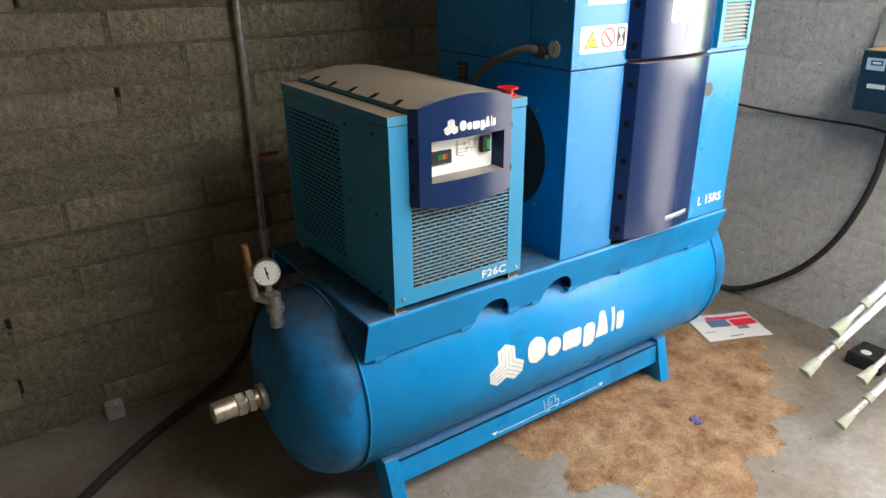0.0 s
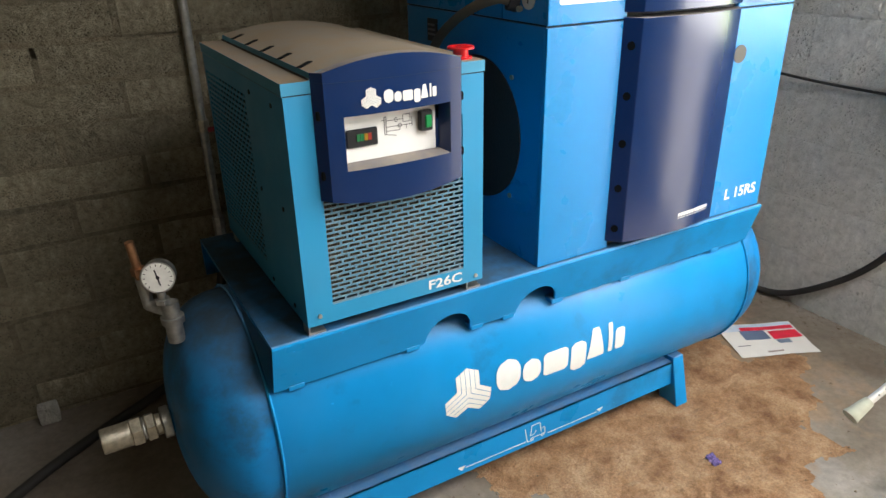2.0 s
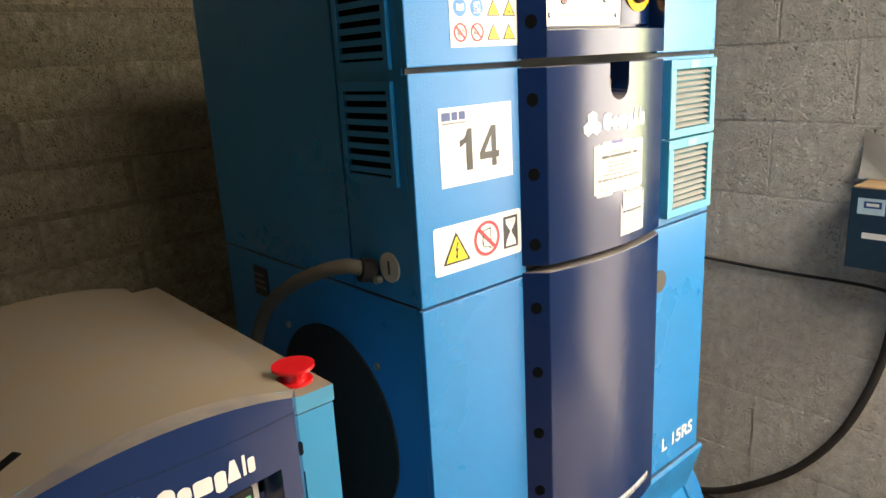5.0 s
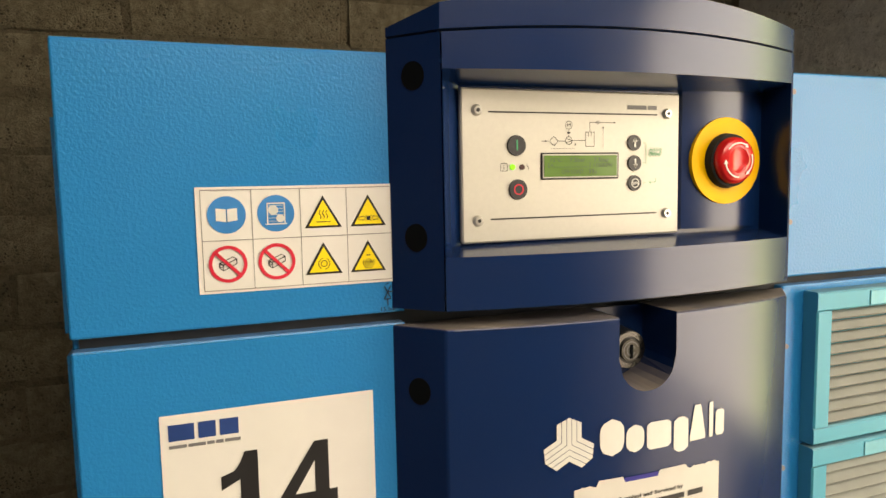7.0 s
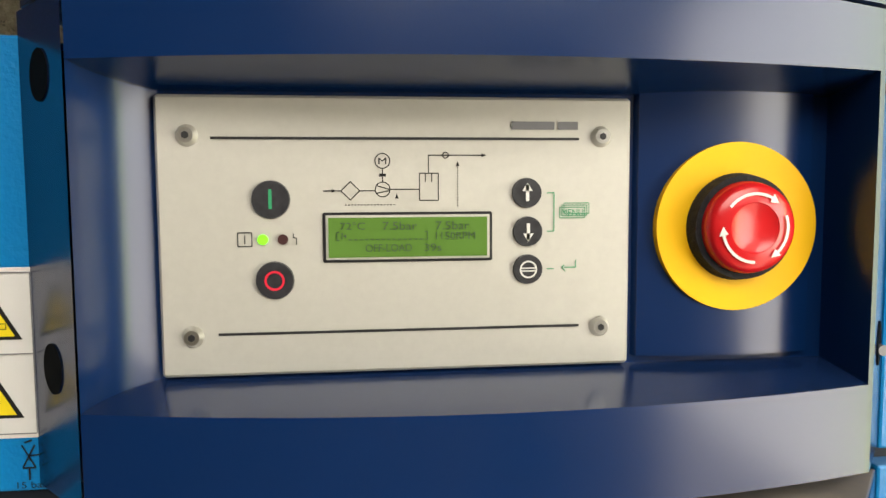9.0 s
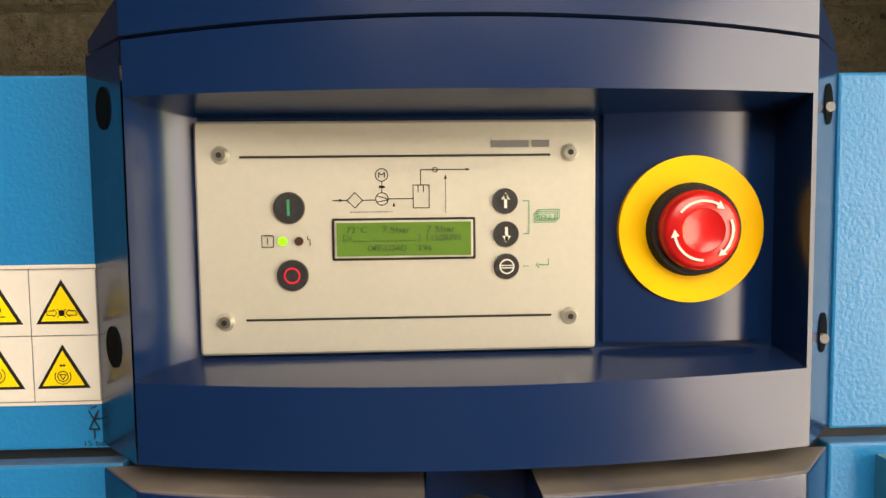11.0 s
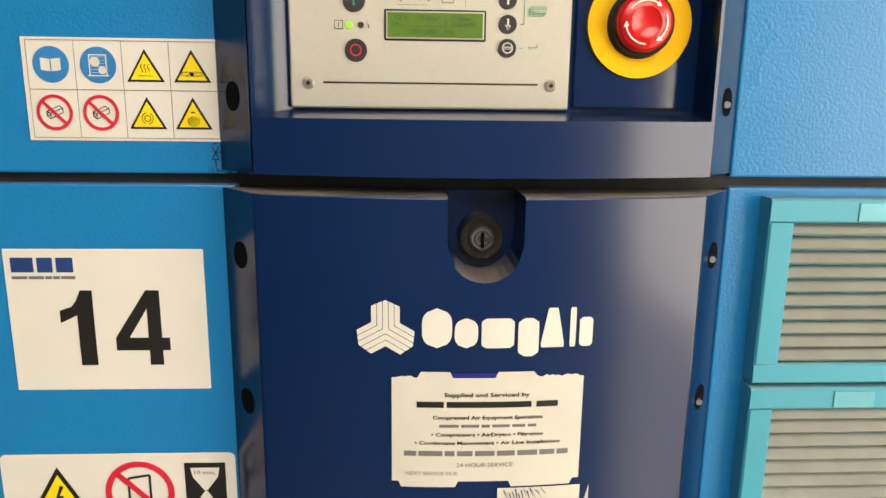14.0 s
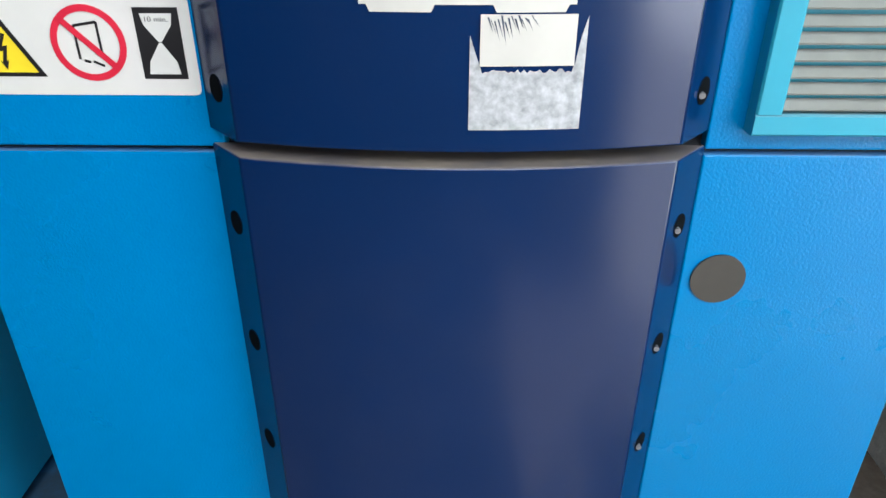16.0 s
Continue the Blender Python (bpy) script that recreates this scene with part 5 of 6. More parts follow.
decal("torn_sticker", torn_back(), cab_front, 0.0007, TORN, mid, "scraped grey torn sticker backing")
decal("sticker_top", flat_rect(bmesh.new(), 0.4045, 0.4655, 1.3215, 1.3535, 8, 1), cab_front, 0.0011, LABEL, mid, "scuffed white sticker")
sm = bmesh.new()
for k in range(15):
    x = 0.4085 + 0.0021 * k
    z = 1.3530 - rs.uniform(0, 0.004)
    flat_poly(sm, [(x, z), (x + 0.0005 + 0.0012 * rs.random(), z), (x + 0.004, z - rs.uniform(0.006, 0.021) * (1.1 - k / 20))])
decal("scuff", sm, cab_front, 0.0014, plain("scuff_blue_grey", (0.06, 0.075, 0.12), 0.6, 0, 0.4, 200), mid)


# stickers on the flat panels
def rounded(x0, x1, z0, z1, r, seg=5):
    pts = []
    for cx, cz, a in ((x1 - r, z1 - r, 0), (x0 + r, z1 - r, 90), (x0 + r, z0 + r, 180), (x1 - r, z0 + r, 270)):
        pts += [(cx + r * math.cos(radians(a + 90 * k / seg)), cz + r * math.sin(radians(a + 90 * k / seg))) for k in range(seg + 1)]
    return flat_poly(bmesh.new(), pts)


def triangle_sign(parent, cx, cz, s, seed):
    decal("sign_border", flat_poly(bmesh.new(), [(cx - 0.58 * s, cz - 0.45 * s), (cx + 0.58 * s, cz - 0.45 * s), (cx, cz + 0.55 * s)]), at_y(0), 0.0010, INK, parent)
    decal("sign_field", flat_poly(bmesh.new(), [(cx - 0.46 * s, cz - 0.385 * s), (cx + 0.46 * s, cz - 0.385 * s), (cx, cz + 0.41 * s)]), at_y(0), 0.0014, YELINK, parent)
    ic = bmesh.new()
    if seed == 0:
        for k in (-1, 0, 1):
            pts = [(cx + 0.105 * s * k + 0.03 * s * math.sin(2.2 * math.pi * q / 8), cz - 0.16 * s + 0.25 * s * q / 8) for q in range(9)]
            for (xa, za), (xb, zb) in zip(pts, pts[1:]):
                flat_line(ic, xa, za, xb, zb, 0.022 * s)
        flat_rect(ic, cx - 0.22 * s, cx + 0.22 * s, cz - 0.275 * s, cz - 0.255 * s)
    elif seed == 1:
        flat_ring(ic, cx, cz - 0.20 * s, 0, 0.068 * s, 16)
        for w in (-1, 1):
            outline = [(0.10, 0.0), (0.17, 0.085), (0.17, 0.05), (0.32, 0.05), (0.32, -0.05), (0.17, -0.05), (0.17, -0.085), (0.10, 0.0)]
            for (xa, za), (xb, zb) in zip(outline, outline[1:]):
                flat_line(ic, cx + w * xa * s, cz + (za - 0.20) * s, cx + w * xb * s, cz + (zb - 0.20) * s, 0.016 * s)
            flat_line(ic, cx, cz - 0.20 * s, cx + w * 0.10 * s, cz - 0.30 * s, 0.016 * s)
            flat_line(ic, cx, cz - 0.20 * s, cx + w * 0.10 * s, cz - 0.11 * s, 0.016 * s)
    elif seed == 2:
        flat_ring(ic, cx, cz - 0.12 * s, 0.085 * s, 0.105 * s, 24)
        flat_ring(ic, cx, cz - 0.12 * s, 0.165 * s, 0.185 * s, 24, 1.0, 100, 240)
        flat_ring(ic, cx, cz - 0.12 * s, 0.165 * s, 0.185 * s, 24, 1.0, 280, 420)
    elif seed == 3:
        flat_ring(ic, cx, cz - 0.17 * s, 0.105 * s, 0.125 * s, 24)
        flat_ring(ic, cx, cz - 0.17 * s, 0.165 * s, 0.185 * s, 24, 1.0, 150, 390)
        for xa, za, xb, zb in ((-0.07, -0.13, 0.07, -0.13), (-0.07, -0.13, 0.0, -0.25), (0.07, -0.13, 0.0, -0.25)):
            flat_line(ic, cx + xa * s, cz + za * s, cx + xb * s, cz + zb * s, 0.02 * s)
        flat_rect(ic, cx - 0.06 * s, cx - 0.005 * s, cz + 0.055 * s, cz + 0.10 * s)
        flat_rect(ic, cx + 0.01 * s, cx + 0.06 * s, cz + 0.055 * s, cz + 0.10 * s)
    else:
        flat_poly(ic, [(cx + 0.03 * s, cz + 0.22 * s), (cx - 0.07 * s, cz - 0.06 * s), (cx + 0.00 * s, cz - 0.05 * s), (cx - 0.05 * s, cz - 0.22 * s), (cx - 0.09 * s, cz - 0.20 * s), (cx - 0.01 * s, cz - 0.34 * s), (cx + 0.05 * s, cz - 0.19 * s), (cx + 0.01 * s, cz - 0.21 * s), (cx + 0.08 * s, cz + 0.03 * s), (cx + 0.00 * s, cz + 0.02 * s), (cx + 0.09 * s, cz + 0.20 * s)])
    decal("sign_icon", ic, at_y(0), 0.0018, INK, parent)


def ban_sign(parent, cx, cz, r, door=False):
    ic = bmesh.new()
    thin = ((-0.45, -0.20, -0.45, 0.05), (-0.45, 0.05, 0.25, 0.38), (0.25, 0.38, 0.45, 0.25), (0.45, 0.25, 0.45, 0.0), (0.45, 0.0, -0.25, -0.35), (-0.25, -0.35, -0.45, -0.20), (-0.45, 0.05, -0.25, -0.05), (-0.25, -0.05, 0.45, 0.25), (-0.25, -0.05, -0.25, -0.35))
    tall = ((-0.32, -0.42, -0.32, 0.45), (-0.32, 0.45, 0.30, 0.55), (0.30, 0.55, 0.30, -0.25), (-0.22, -0.45, -0.05, -0.50), (0.02, -0.48, 0.30, -0.60))
    for a in tall if door else thin:
        flat_line(ic, cx + a[0] * r, cz + a[1] * r, cx + a[2] * r, cz + a[3] * r, 0.07 * r if door else 0.045 * r)
    if not door:
        flat_ring(ic, cx - 0.35 * r, cz - 0.10 * r, 0.06 * r, 0.10 * r, 12)
    decal("sign_icon", ic, at_y(0), 0.0010, INK, parent)
    rg_ = flat_ring(bmesh.new(), cx, cz, 0.82 * r, r, 36)
    decal("ban_ring", rg_, at_y(0), 0.0014, REDINK, parent)
    decal("ban_bar", flat_line(bmesh.new(), cx - 0.6 * r, cz + 0.6 * r, cx + 0.6 * r, cz - 0.6 * r, 0.17 * r), at_y(0), 0.0018, REDINK, parent)


def duty_sign(parent, cx, cz, r, book):
    decal("sign_field", flat_ring(bmesh.new(), cx, cz, 0, r, 32), at_y(0), 0.0010, BLUEINK, parent)
    ic = bmesh.new()
    if book:
        for s in (-1, 1):
            flat_poly(ic, [(cx + s * 0.03 * r, cz + 0.30 * r), (cx + s * 0.55 * r, cz + 0.36 * r), (cx + s * 0.55 * r, cz - 0.30 * r), (cx + s * 0.03 * r, cz - 0.38 * r)][:: s])
    else:
        for xa, za, xb, zb in ((-0.50, 0.55, 0.50, 0.55), (-0.46, 0.55, -0.46, -0.55), (0.46, 0.55, 0.46, -0.55), (-0.58, -0.58, 0.58, -0.58)):
            flat_line(ic, cx + xa * r, cz + za * r, cx + xb * r, cz + zb * r, 0.07 * r)
        for q in range(6):
            flat_rect(ic, cx - 0.38 * r, cx + 0.38 * r, cz + (0.42 - 0.17 * q) * r, cz + (0.445 - 0.17 * q) * r)
        flat_ring(ic, cx - 0.15 * r, cz + 0.18 * r, 0, 0.27 * r, 20)
        flat_ring(ic, cx + 0.22 * r, cz - 0.28 * r, 0, 0.22 * r, 20)
    decal("sign_icon", ic, at_y(0), 0.0014, PRINT, parent)


s8 = decal("safety_sticker", flat_rect(bmesh.new(), 0.0770, 0.2120, 1.5965, 1.6660), at_y(0), 0.0006, WHITE, cab, "white sticker with eight safety pictograms")
for k in range(5):
    x = 0.0802 + 0.0318 * k
    decal("grid_line", flat_line(bmesh.new(), x, 1.5985, x, 1.6640, 0.0004), at_y(0), 0.0010, GREYINK, s8)
for z in (1.5985, 1.6312, 1.6640):
    decal("grid_line", flat_line(bmesh.new(), 0.0802, z, 0.2074, z, 0.0004), at_y(0), 0.0013, GREYINK, s8)
duty_sign(s8, 0.0960, 1.6478, 0.0122, True)
duty_sign(s8, 0.1276, 1.6478, 0.0122, False)
triangle_sign(s8, 0.1592, 1.6468, 0.0220, 0)
triangle_sign(s8, 0.1908, 1.6468, 0.0220, 1)
ban_sign(s8, 0.0956, 1.6156, 0.0122)
ban_sign(s8, 0.1270, 1.6156, 0.0122)
triangle_sign(s8, 0.1586, 1.6148, 0.0220, 2)
triangle_sign(s8, 0.1900, 1.6148, 0.0220, 3)
vm = bmesh.new()
for a in ((0.2010, 1.5935, 0.2060, 1.5840), (0.2060, 1.5935, 0.2010, 1.5840), (0.2010, 1.5840, 0.2060, 1.5840), (0.2035, 1.5890, 0.2090, 1.5895), (0.2035, 1.5840, 0.2035, 1.5790), (0.2020, 1.5945, 0.2050, 1.5955)):
    flat_line(vm, *a, 0.0007)
decal("valve_mark", vm, at_y(0), 0.0008, INK, cab)
decal("pressure_mark", fit_text(text_bm("15 bar", 0.004), 0.1985, 0.2100, 1.5755, 1.5782), at_y(0), 0.0008, INK, cab)

s14 = decal("number_sticker", flat_rect(bmesh.new(), 0.0480, 0.1905, 1.4105, 1.5190), at_y(0), 0.0006, WHITE, cab, "white sticker with a large black number")
one = flat_poly(bmesh.new(), [(0.0965, 1.4300), (0.1085, 1.4300), (0.1085, 1.4880), (0.1000, 1.4880), (0.0965, 1.4800)])
flat_poly(one, [(0.0965, 1.4690), (0.0965, 1.4800), (0.0930, 1.4755), (0.0842, 1.4725), (0.0842, 1.4630)])
decal("number_print", one, at_y(0), 0.0010, INK, s14)
four = flat_rect(bmesh.new(), 0.1470, 0.1568, 1.4300, 1.4880)
flat_rect(four, 0.1230, 0.1470, 1.4415, 1.4515)
flat_rect(four, 0.1568, 0.1625, 1.4415, 1.4515)
flat_poly(four, [(0.1230, 1.4515), (0.1330, 1.4515), (0.1470, 1.4740), (0.1470, 1.4880)])
decal("number_print", four, at_y(0), 0.0010, INK, s14)
mk = bmesh.new()
for x0, x1 in ((0.0530, 0.0690), (0.0715, 0.0825), (0.0850, 0.0970)):
    flat_rect(mk, x0, x1, 1.5015, 1.5125)
decal("owner_mark", mk, at_y(0), 0.0010, INKBLUE, s14, "dark blue bars of an owner's mark")
decal("web_line", bars(bmesh.new(), 0.0530, 0.0980, 1.4965, 0.0022, 5, 0.003, 2), at_y(0), 0.0010, GREYINK, s14)

sw_ = decal("warning_sticker", rounded(0.0270, 0.2055, 1.2875, 1.3575, 0.005), at_y(0), 0.0006, WHITE, cab, "white warning sticker with three pictograms")
triangle_sign(sw_, 0.0692, 1.3215, 0.0460, 4)
ban_sign(sw_, 0.1310, 1.3245, 0.0265, True)
decal("hourglass_field", flat_rect(bmesh.new(), 0.1660, 0.1975, 1.2995, 1.3490), at_y(0), 0.0010, INK, sw_)
hgl = bmesh.new()
flat_poly(hgl, [(0.1705, 1.3450), (0.1722, 1.3370), (0.1808, 1.3255), (0.1828, 1.3255), (0.1915, 1.3370), (0.1930, 1.3450)])
flat_poly(hgl, [(0.1705, 1.3030), (0.1930, 1.3030), (0.1915, 1.3120), (0.1828, 1.3250), (0.1808, 1.3250), (0.1722, 1.3120)])
decal("hourglass", hgl, at_y(0), 0.0014, PRINT, sw_)
decal("time_print", fit_text(text_bm("10 min.", 0.005), 0.1738, 0.1898, 1.3395, 1.3428), at_y(0), 0.0018, INK, sw_)


# ---- back wall: pipe, valve, vent box ----
pipe = thing("air_pipe", "galvanised steel air pipe down the block wall", "pipe")
part("pipe_run", cy((-0.508, WY - 0.030, 2.72), (-0.508, WY - 0.030, 0.56), 0.0135, seg=18), ZINC, pipe, smooth=40)
for z in (0.885, 0.56, 0.525):
    part("coupling", cy((-0.508, WY - 0.030, z - 0.018), (-0.508, WY - 0.030, z + 0.018), 0.0195, seg=8), BRASS if z > 0.8 else ZINC, pipe, smooth=35)
part("pipe_tail", cy((-0.508, WY - 0.030, 0.53), (-0.508, WY - 0.030, 0.40), 0.011, seg=14), ZINC, pipe, smooth=40)
lever = bx(-0.500, -0.425, WY - 0.060, WY - 0.056, 0.868, 0.884, bevel=0.002)
part("valve_lever", lever, plain("dull_red_paint", (0.20, 0.015, 0.018), 0.6), pipe, "dull red valve lever")
part("pipe_clip", bx(-0.530, -0.486, WY - 0.047, WY - 0.001, 1.60, 1.62, bevel=0.002), ZINC, pipe)

vbox = thing("wall_vent_box", "beige metal vent box high on the block wall", "vent")
VX0, VX1, VY0, VY1, VZ = 0.785, 0.995, 0.775, WY, 2.030
for a in ((VX0, VX1, VY0, VY0 + 0.006, VZ, 2.42), (VX0, VX0 + 0.006, VY0, VY1, VZ, 2.42), (VX1 - 0.006, VX1, VY0, VY1, VZ, 2.42), (VX0, VX1, VY0, VY1, 2.414, 2.42), (VX0, VX1, VY0, VY0 + 0.03, VZ, VZ + 0.006), (VX0, VX1, VY1 - 0.03, VY1, VZ, VZ + 0.006), (VX0, VX0 + 0.03, VY0, VY1, VZ + 0.001, VZ + 0.006), (VX1 - 0.03, VX1, VY0, VY1, VZ + 0.001, VZ + 0.006)):
    part("casing_panel", bx(*a), BEIGE, vbox)
for k in range(7):
    x = VX0 + 0.045 + 0.020 * k
    part("slat", bx(x - 0.003, x + 0.003, VY0 + 0.03, VY1 - 0.03, VZ + 0.002, VZ + 0.012), BEIGE, vbox)
# added black sheet that stands for the shade within the casing
part("inside_shade", bx(VX0 + 0.01, VX1 - 0.01, VY0 + 0.01, VY1 - 0.01, VZ + 0.05, VZ + 0.06), VOID, vbox)

# ---- side wall: switch box, conduit, cables, poster ----
sbox = thing("switch_box", "dark blue-grey steel switch box with a lever handle", "switch box")
BY0, BY1, BZ0, BZ1, BXF = -0.370, -0.064, 0.983, 1.202, 1.433
part("box_body", bx(BXF + 0.012, WX, BY0 + 0.003, BY1 - 0.003, BZ0 + 0.003, BZ1 - 0.003, bevel=0.003), BOXBLUE, sbox)
part("box_door", bx(BXF, BXF + 0.010, BY0, BY1, BZ0, BZ1, bevel=0.003, seg=2), BOXBLUE, sbox)
part("dust_top", bx(BXF + 0.002, WX, BY0 + 0.004, BY1 - 0.004, BZ1 - 0.003, BZ1 + 0.004, bevel=0.002), CARD, sbox, "dusty cardboard on the box")


def on_box(name, y0, y1, z0, z1, mat, owner, off=0.0006):
    b = bmesh.new()
    b.faces.new([b.verts.new((BXF - off, y, z)) for y, z in ((y1, z0), (y0, z0), (y0, z1), (y1, z1))])
    return part(name, b, mat, owner)


lab = on_box("maker_label", -0.148, -0.083, 1.133, 1.176, plain("pale_blue_label", (0.42, 0.58, 0.66), 0.5), sbox)
on_box("maker_mark", -0.140, -0.098, 1.150, 1.168, INKBLUE, lab, 0.0010)
on_box("label_line", -0.134, -0.104, 1.155, 1.163, WHITE, lab, 0.0014)
on_box("tag_strip", -0.165, -0.100, 1.068, 1.084, WHITE, sbox)
on_box("tag_strip", -0.188, -0.170, 1.062, 1.078, PAPER, sbox)
hb_ = cy((BXF - 0.014, -0.268, 1.030), (BXF, -0.268, 1.030), 0.036, seg=28)
part("handle_boss", hb_, ZINC, sbox, smooth=40)
part("lever_handle", bx(BXF - 0.034, BXF - 0.014, -0.280, -0.256, 1.020, 1.150, bevel=0.006, seg=2), HANDLE, sbox, "light blue lever handle")

solo("conduit", tube([(1.545, -0.166, 1.206), (1.545, -0.166, 2.72)], 0.011, 12, curved=False), BEIGE, "brown steel conduit rising from the switch box", "conduit", smooth=50)
solo("conduit_clip", cy((1.550, -0.166, 1.375), (1.550, -0.166, 1.395), 0.019, seg=14), PLASTIC, "black clip holding the conduit to the wall", "clip", smooth=40)
solo("conduit_gland", cy((1.545, -0.166, 1.206), (1.545, -0.166, 1.255), 0.018, seg=14), BEIGE, "brown conduit fitting on the switch box", "fitting", smooth=40)
cab_pts = [(1.545, -0.166, 0.985), (1.548, -0.167, 0.82), (1.548, -0.142, 0.645), (1.548, -0.070, 0.434), (1.545, 0.047, 0.257), (1.545, 0.210, 0.112), (1.545, 0.350, 0.030), (1.50, 0.50, 0.018), (1.38, 0.62, 0.018)]
solo("power_cable", tube(cab_pts, 0.0125, 12), RUBBER, "thick black cable sweeping down the wall", "cable", smooth=60)
gl_ = cy((1.545, -0.166, 0.985), (1.546, -0.166, 0.930), 0.019, 0.016, seg=14)
solo("cable_gland", gl_, PLASTIC, "black cable gland under the switch box", "gland", smooth=40)
solo("thin_cable", tube([(1.555, -0.256, 0.985), (1.555, -0.258, 0.935), (1.556, -0.250, 0.888), (1.556, -0.200, 0.884), (1.555, -0.120, 0.897), (1.555, -0.030, 0.900), (1.556, 0.150, 0.896), (1.555, 0.370, 0.898), (1.50, 0.60, 0.92), (1.30, 0.72, 0.95), (0.95, 0.68, 1.0), (0.80, 0.60, 1.0)], 0.0052, 8), RUBBER, "thin black cable strung along the wall", "cable", smooth=60)
pst = bmesh.new()
rows_ = []
for j in range(7):
    t = j / 6
    rows_.append([pst.verts.new((1.558 - 0.022 * (1 - t) ** 2 + 0.006 * math.sin(3 * t + i), -0.045 - 0.026 * i + 0.003 * t, 1.208 + 0.125 * t - 0.006 * i * t)) for i in range(7)])
for a, b in zip(rows_, rows_[1:]):
    for i in range(6):
        pst.faces.new((a[i], b[i], b[i + 1], a[i + 1]))
solid = bmesh.ops.solidify(pst, geom=list(pst.faces), thickness=0.0008)
solo("paper_sheet", pst, PAPER, "curled white paper sheet behind the conduit", "paper", smooth=60)

# ---- floor things ----
rs = random.Random(3)


def edge_wobble(a):
    return 1 + 0.13 * math.sin(3 * a + 0.7) + 0.08 * math.sin(7 * a + 2) + 0.06 * math.sin(13 * a)


sand = bmesh.new()
N, SX, SY, RX, RY = 230, 0.50, -0.02, 0.58, 0.40
gv = {}
for j in range(N + 1):
    for i in range(N + 1):
        x, y = SX - 0.8 + 1.6 * i / N, SY - 0.55 + 1.1 * j / N
        u, v = (x - SX) / RX, (y - SY) / RY
        d = math.hypot(u, v) / edge_wobble(math.atan2(v, u))
        fall = max(-0.6, 1 - d * d) + 0.34 * (noise.noise(Vector((x * 7, y * 7, 1))) + 0.5 * noise.noise(Vector((x * 24, y * 24, 4))) + 0.22 * noise.noise(Vector((x * 70, y * 70, 9))))
        heap = max(0.0, min(1.0, (fall + 0.10) / 0.55))
        heap = heap * heap * (3 - 2 * heap)
        h = 0.0085 * heap
        h += (0.3 + 0.7 * heap) * (0.0042 * noise.noise(Vector((x * 38, y * 38, 2))) + 0.0036 * noise.noise(Vector((x * 95, y * 95, 7)))) + 0.006 * heap * max(0.0, noise.noise(Vector((x * 13, y * 13, 5))))
        if x > 0.55 and y < -0.02:
            h += 0.0030 * math.sin((x * 0.85 + y) * 150) * max(0.0, math.sin((x - y * 1.2) * 60)) * (1 if fall > 0.1 else 0)
        gv[i, j] = sand.verts.new((x, y, max(h, 0.0) + 0.0008)) if fall > -0.12 else None
for j in range(N):
    for i in range(N):
        q = [gv[i, j], gv[i + 1, j], gv[i + 1, j + 1], gv[i, j + 1]]
        if None not in q:
            sand.faces.new(q)
seen_, heaps = set(), []
for v in sand.verts:
    if v not in seen_:
        heap, todo = [], [v]
        seen_.add(v)
        while todo:
            a = todo.pop()
            heap.append(a)
            for e in a.link_edges:
                b = e.other_vert(a)
                if b not in seen_:
                    seen_.add(b)
                    todo.append(b)
        heaps.append(heap)
heaps.sort(key=len)
bmesh.ops.delete(sand, geom=[v for heap in heaps[:-1] for v in heap], context="VERTS")
solo("sand_spill", sand, SAND, "orange-brown damp sand spilt on the floor", "sand", "stuff", smooth=80)

grit = bmesh.new()
for k in range(1100):
    a, r = rs.uniform(0, 6.283), abs(rs.gauss(0, 0.55))
    x, y = 0.35 + r * 1.15 * math.cos(a), -0.05 + r * 0.75 * math.sin(a)
    if x > 1.5 or y > 1.0:
        continue
    s = rs.uniform(0.0015, 0.0055) * (1.6 if rs.random() < 0.06 else 1)
    vs = [Vector((rs.uniform(-1, 1), rs.uniform(-1, 1), rs.uniform(0.2, 1))) * s for _ in range(4)]
    q = [grit.verts.new(Vector((x, y, 0.0)) + w) for w in vs]
    for tri in ((0, 1, 2), (0, 2, 3), (0, 3, 1), (1, 3, 2)):
        grit.faces.new([q[t] for t in tri])
for k in range(260):
    y = rs.uniform(-0.7, 0.5)
    x = WX - abs(rs.gauss(0, 0.05)) - 0.005
    s = rs.uniform(0.002, 0.008)
    q = [grit.verts.new(Vector((x, y, 0)) + Vector((rs.uniform(-1, 1), rs.uniform(-1, 1), rs.uniform(0.1, 1))) * s) for _ in range(4)]
    for tri in ((0, 1, 2), (0, 2, 3), (0, 3, 1), (1, 3, 2)):
        grit.faces.new([q[t] for t in tri])
bmesh.ops.recalc_face_normals(grit, faces=grit.faces)
solo("grit", grit, plain("grit_brown", (0.13, 0.095, 0.06), 0.95), "loose brown grit and crumbs on the floor", "grit", "stuff")

# leaflet: printed sheet lying on the floor
leaf = thing("leaflet", "crumpled printed leaflet lying on the dusty floor", "leaflet")
LM = Matrix.Translation((1.235, 0.165, 0.006)) @ Matrix.Rotation(radians(-24), 4, "Z")


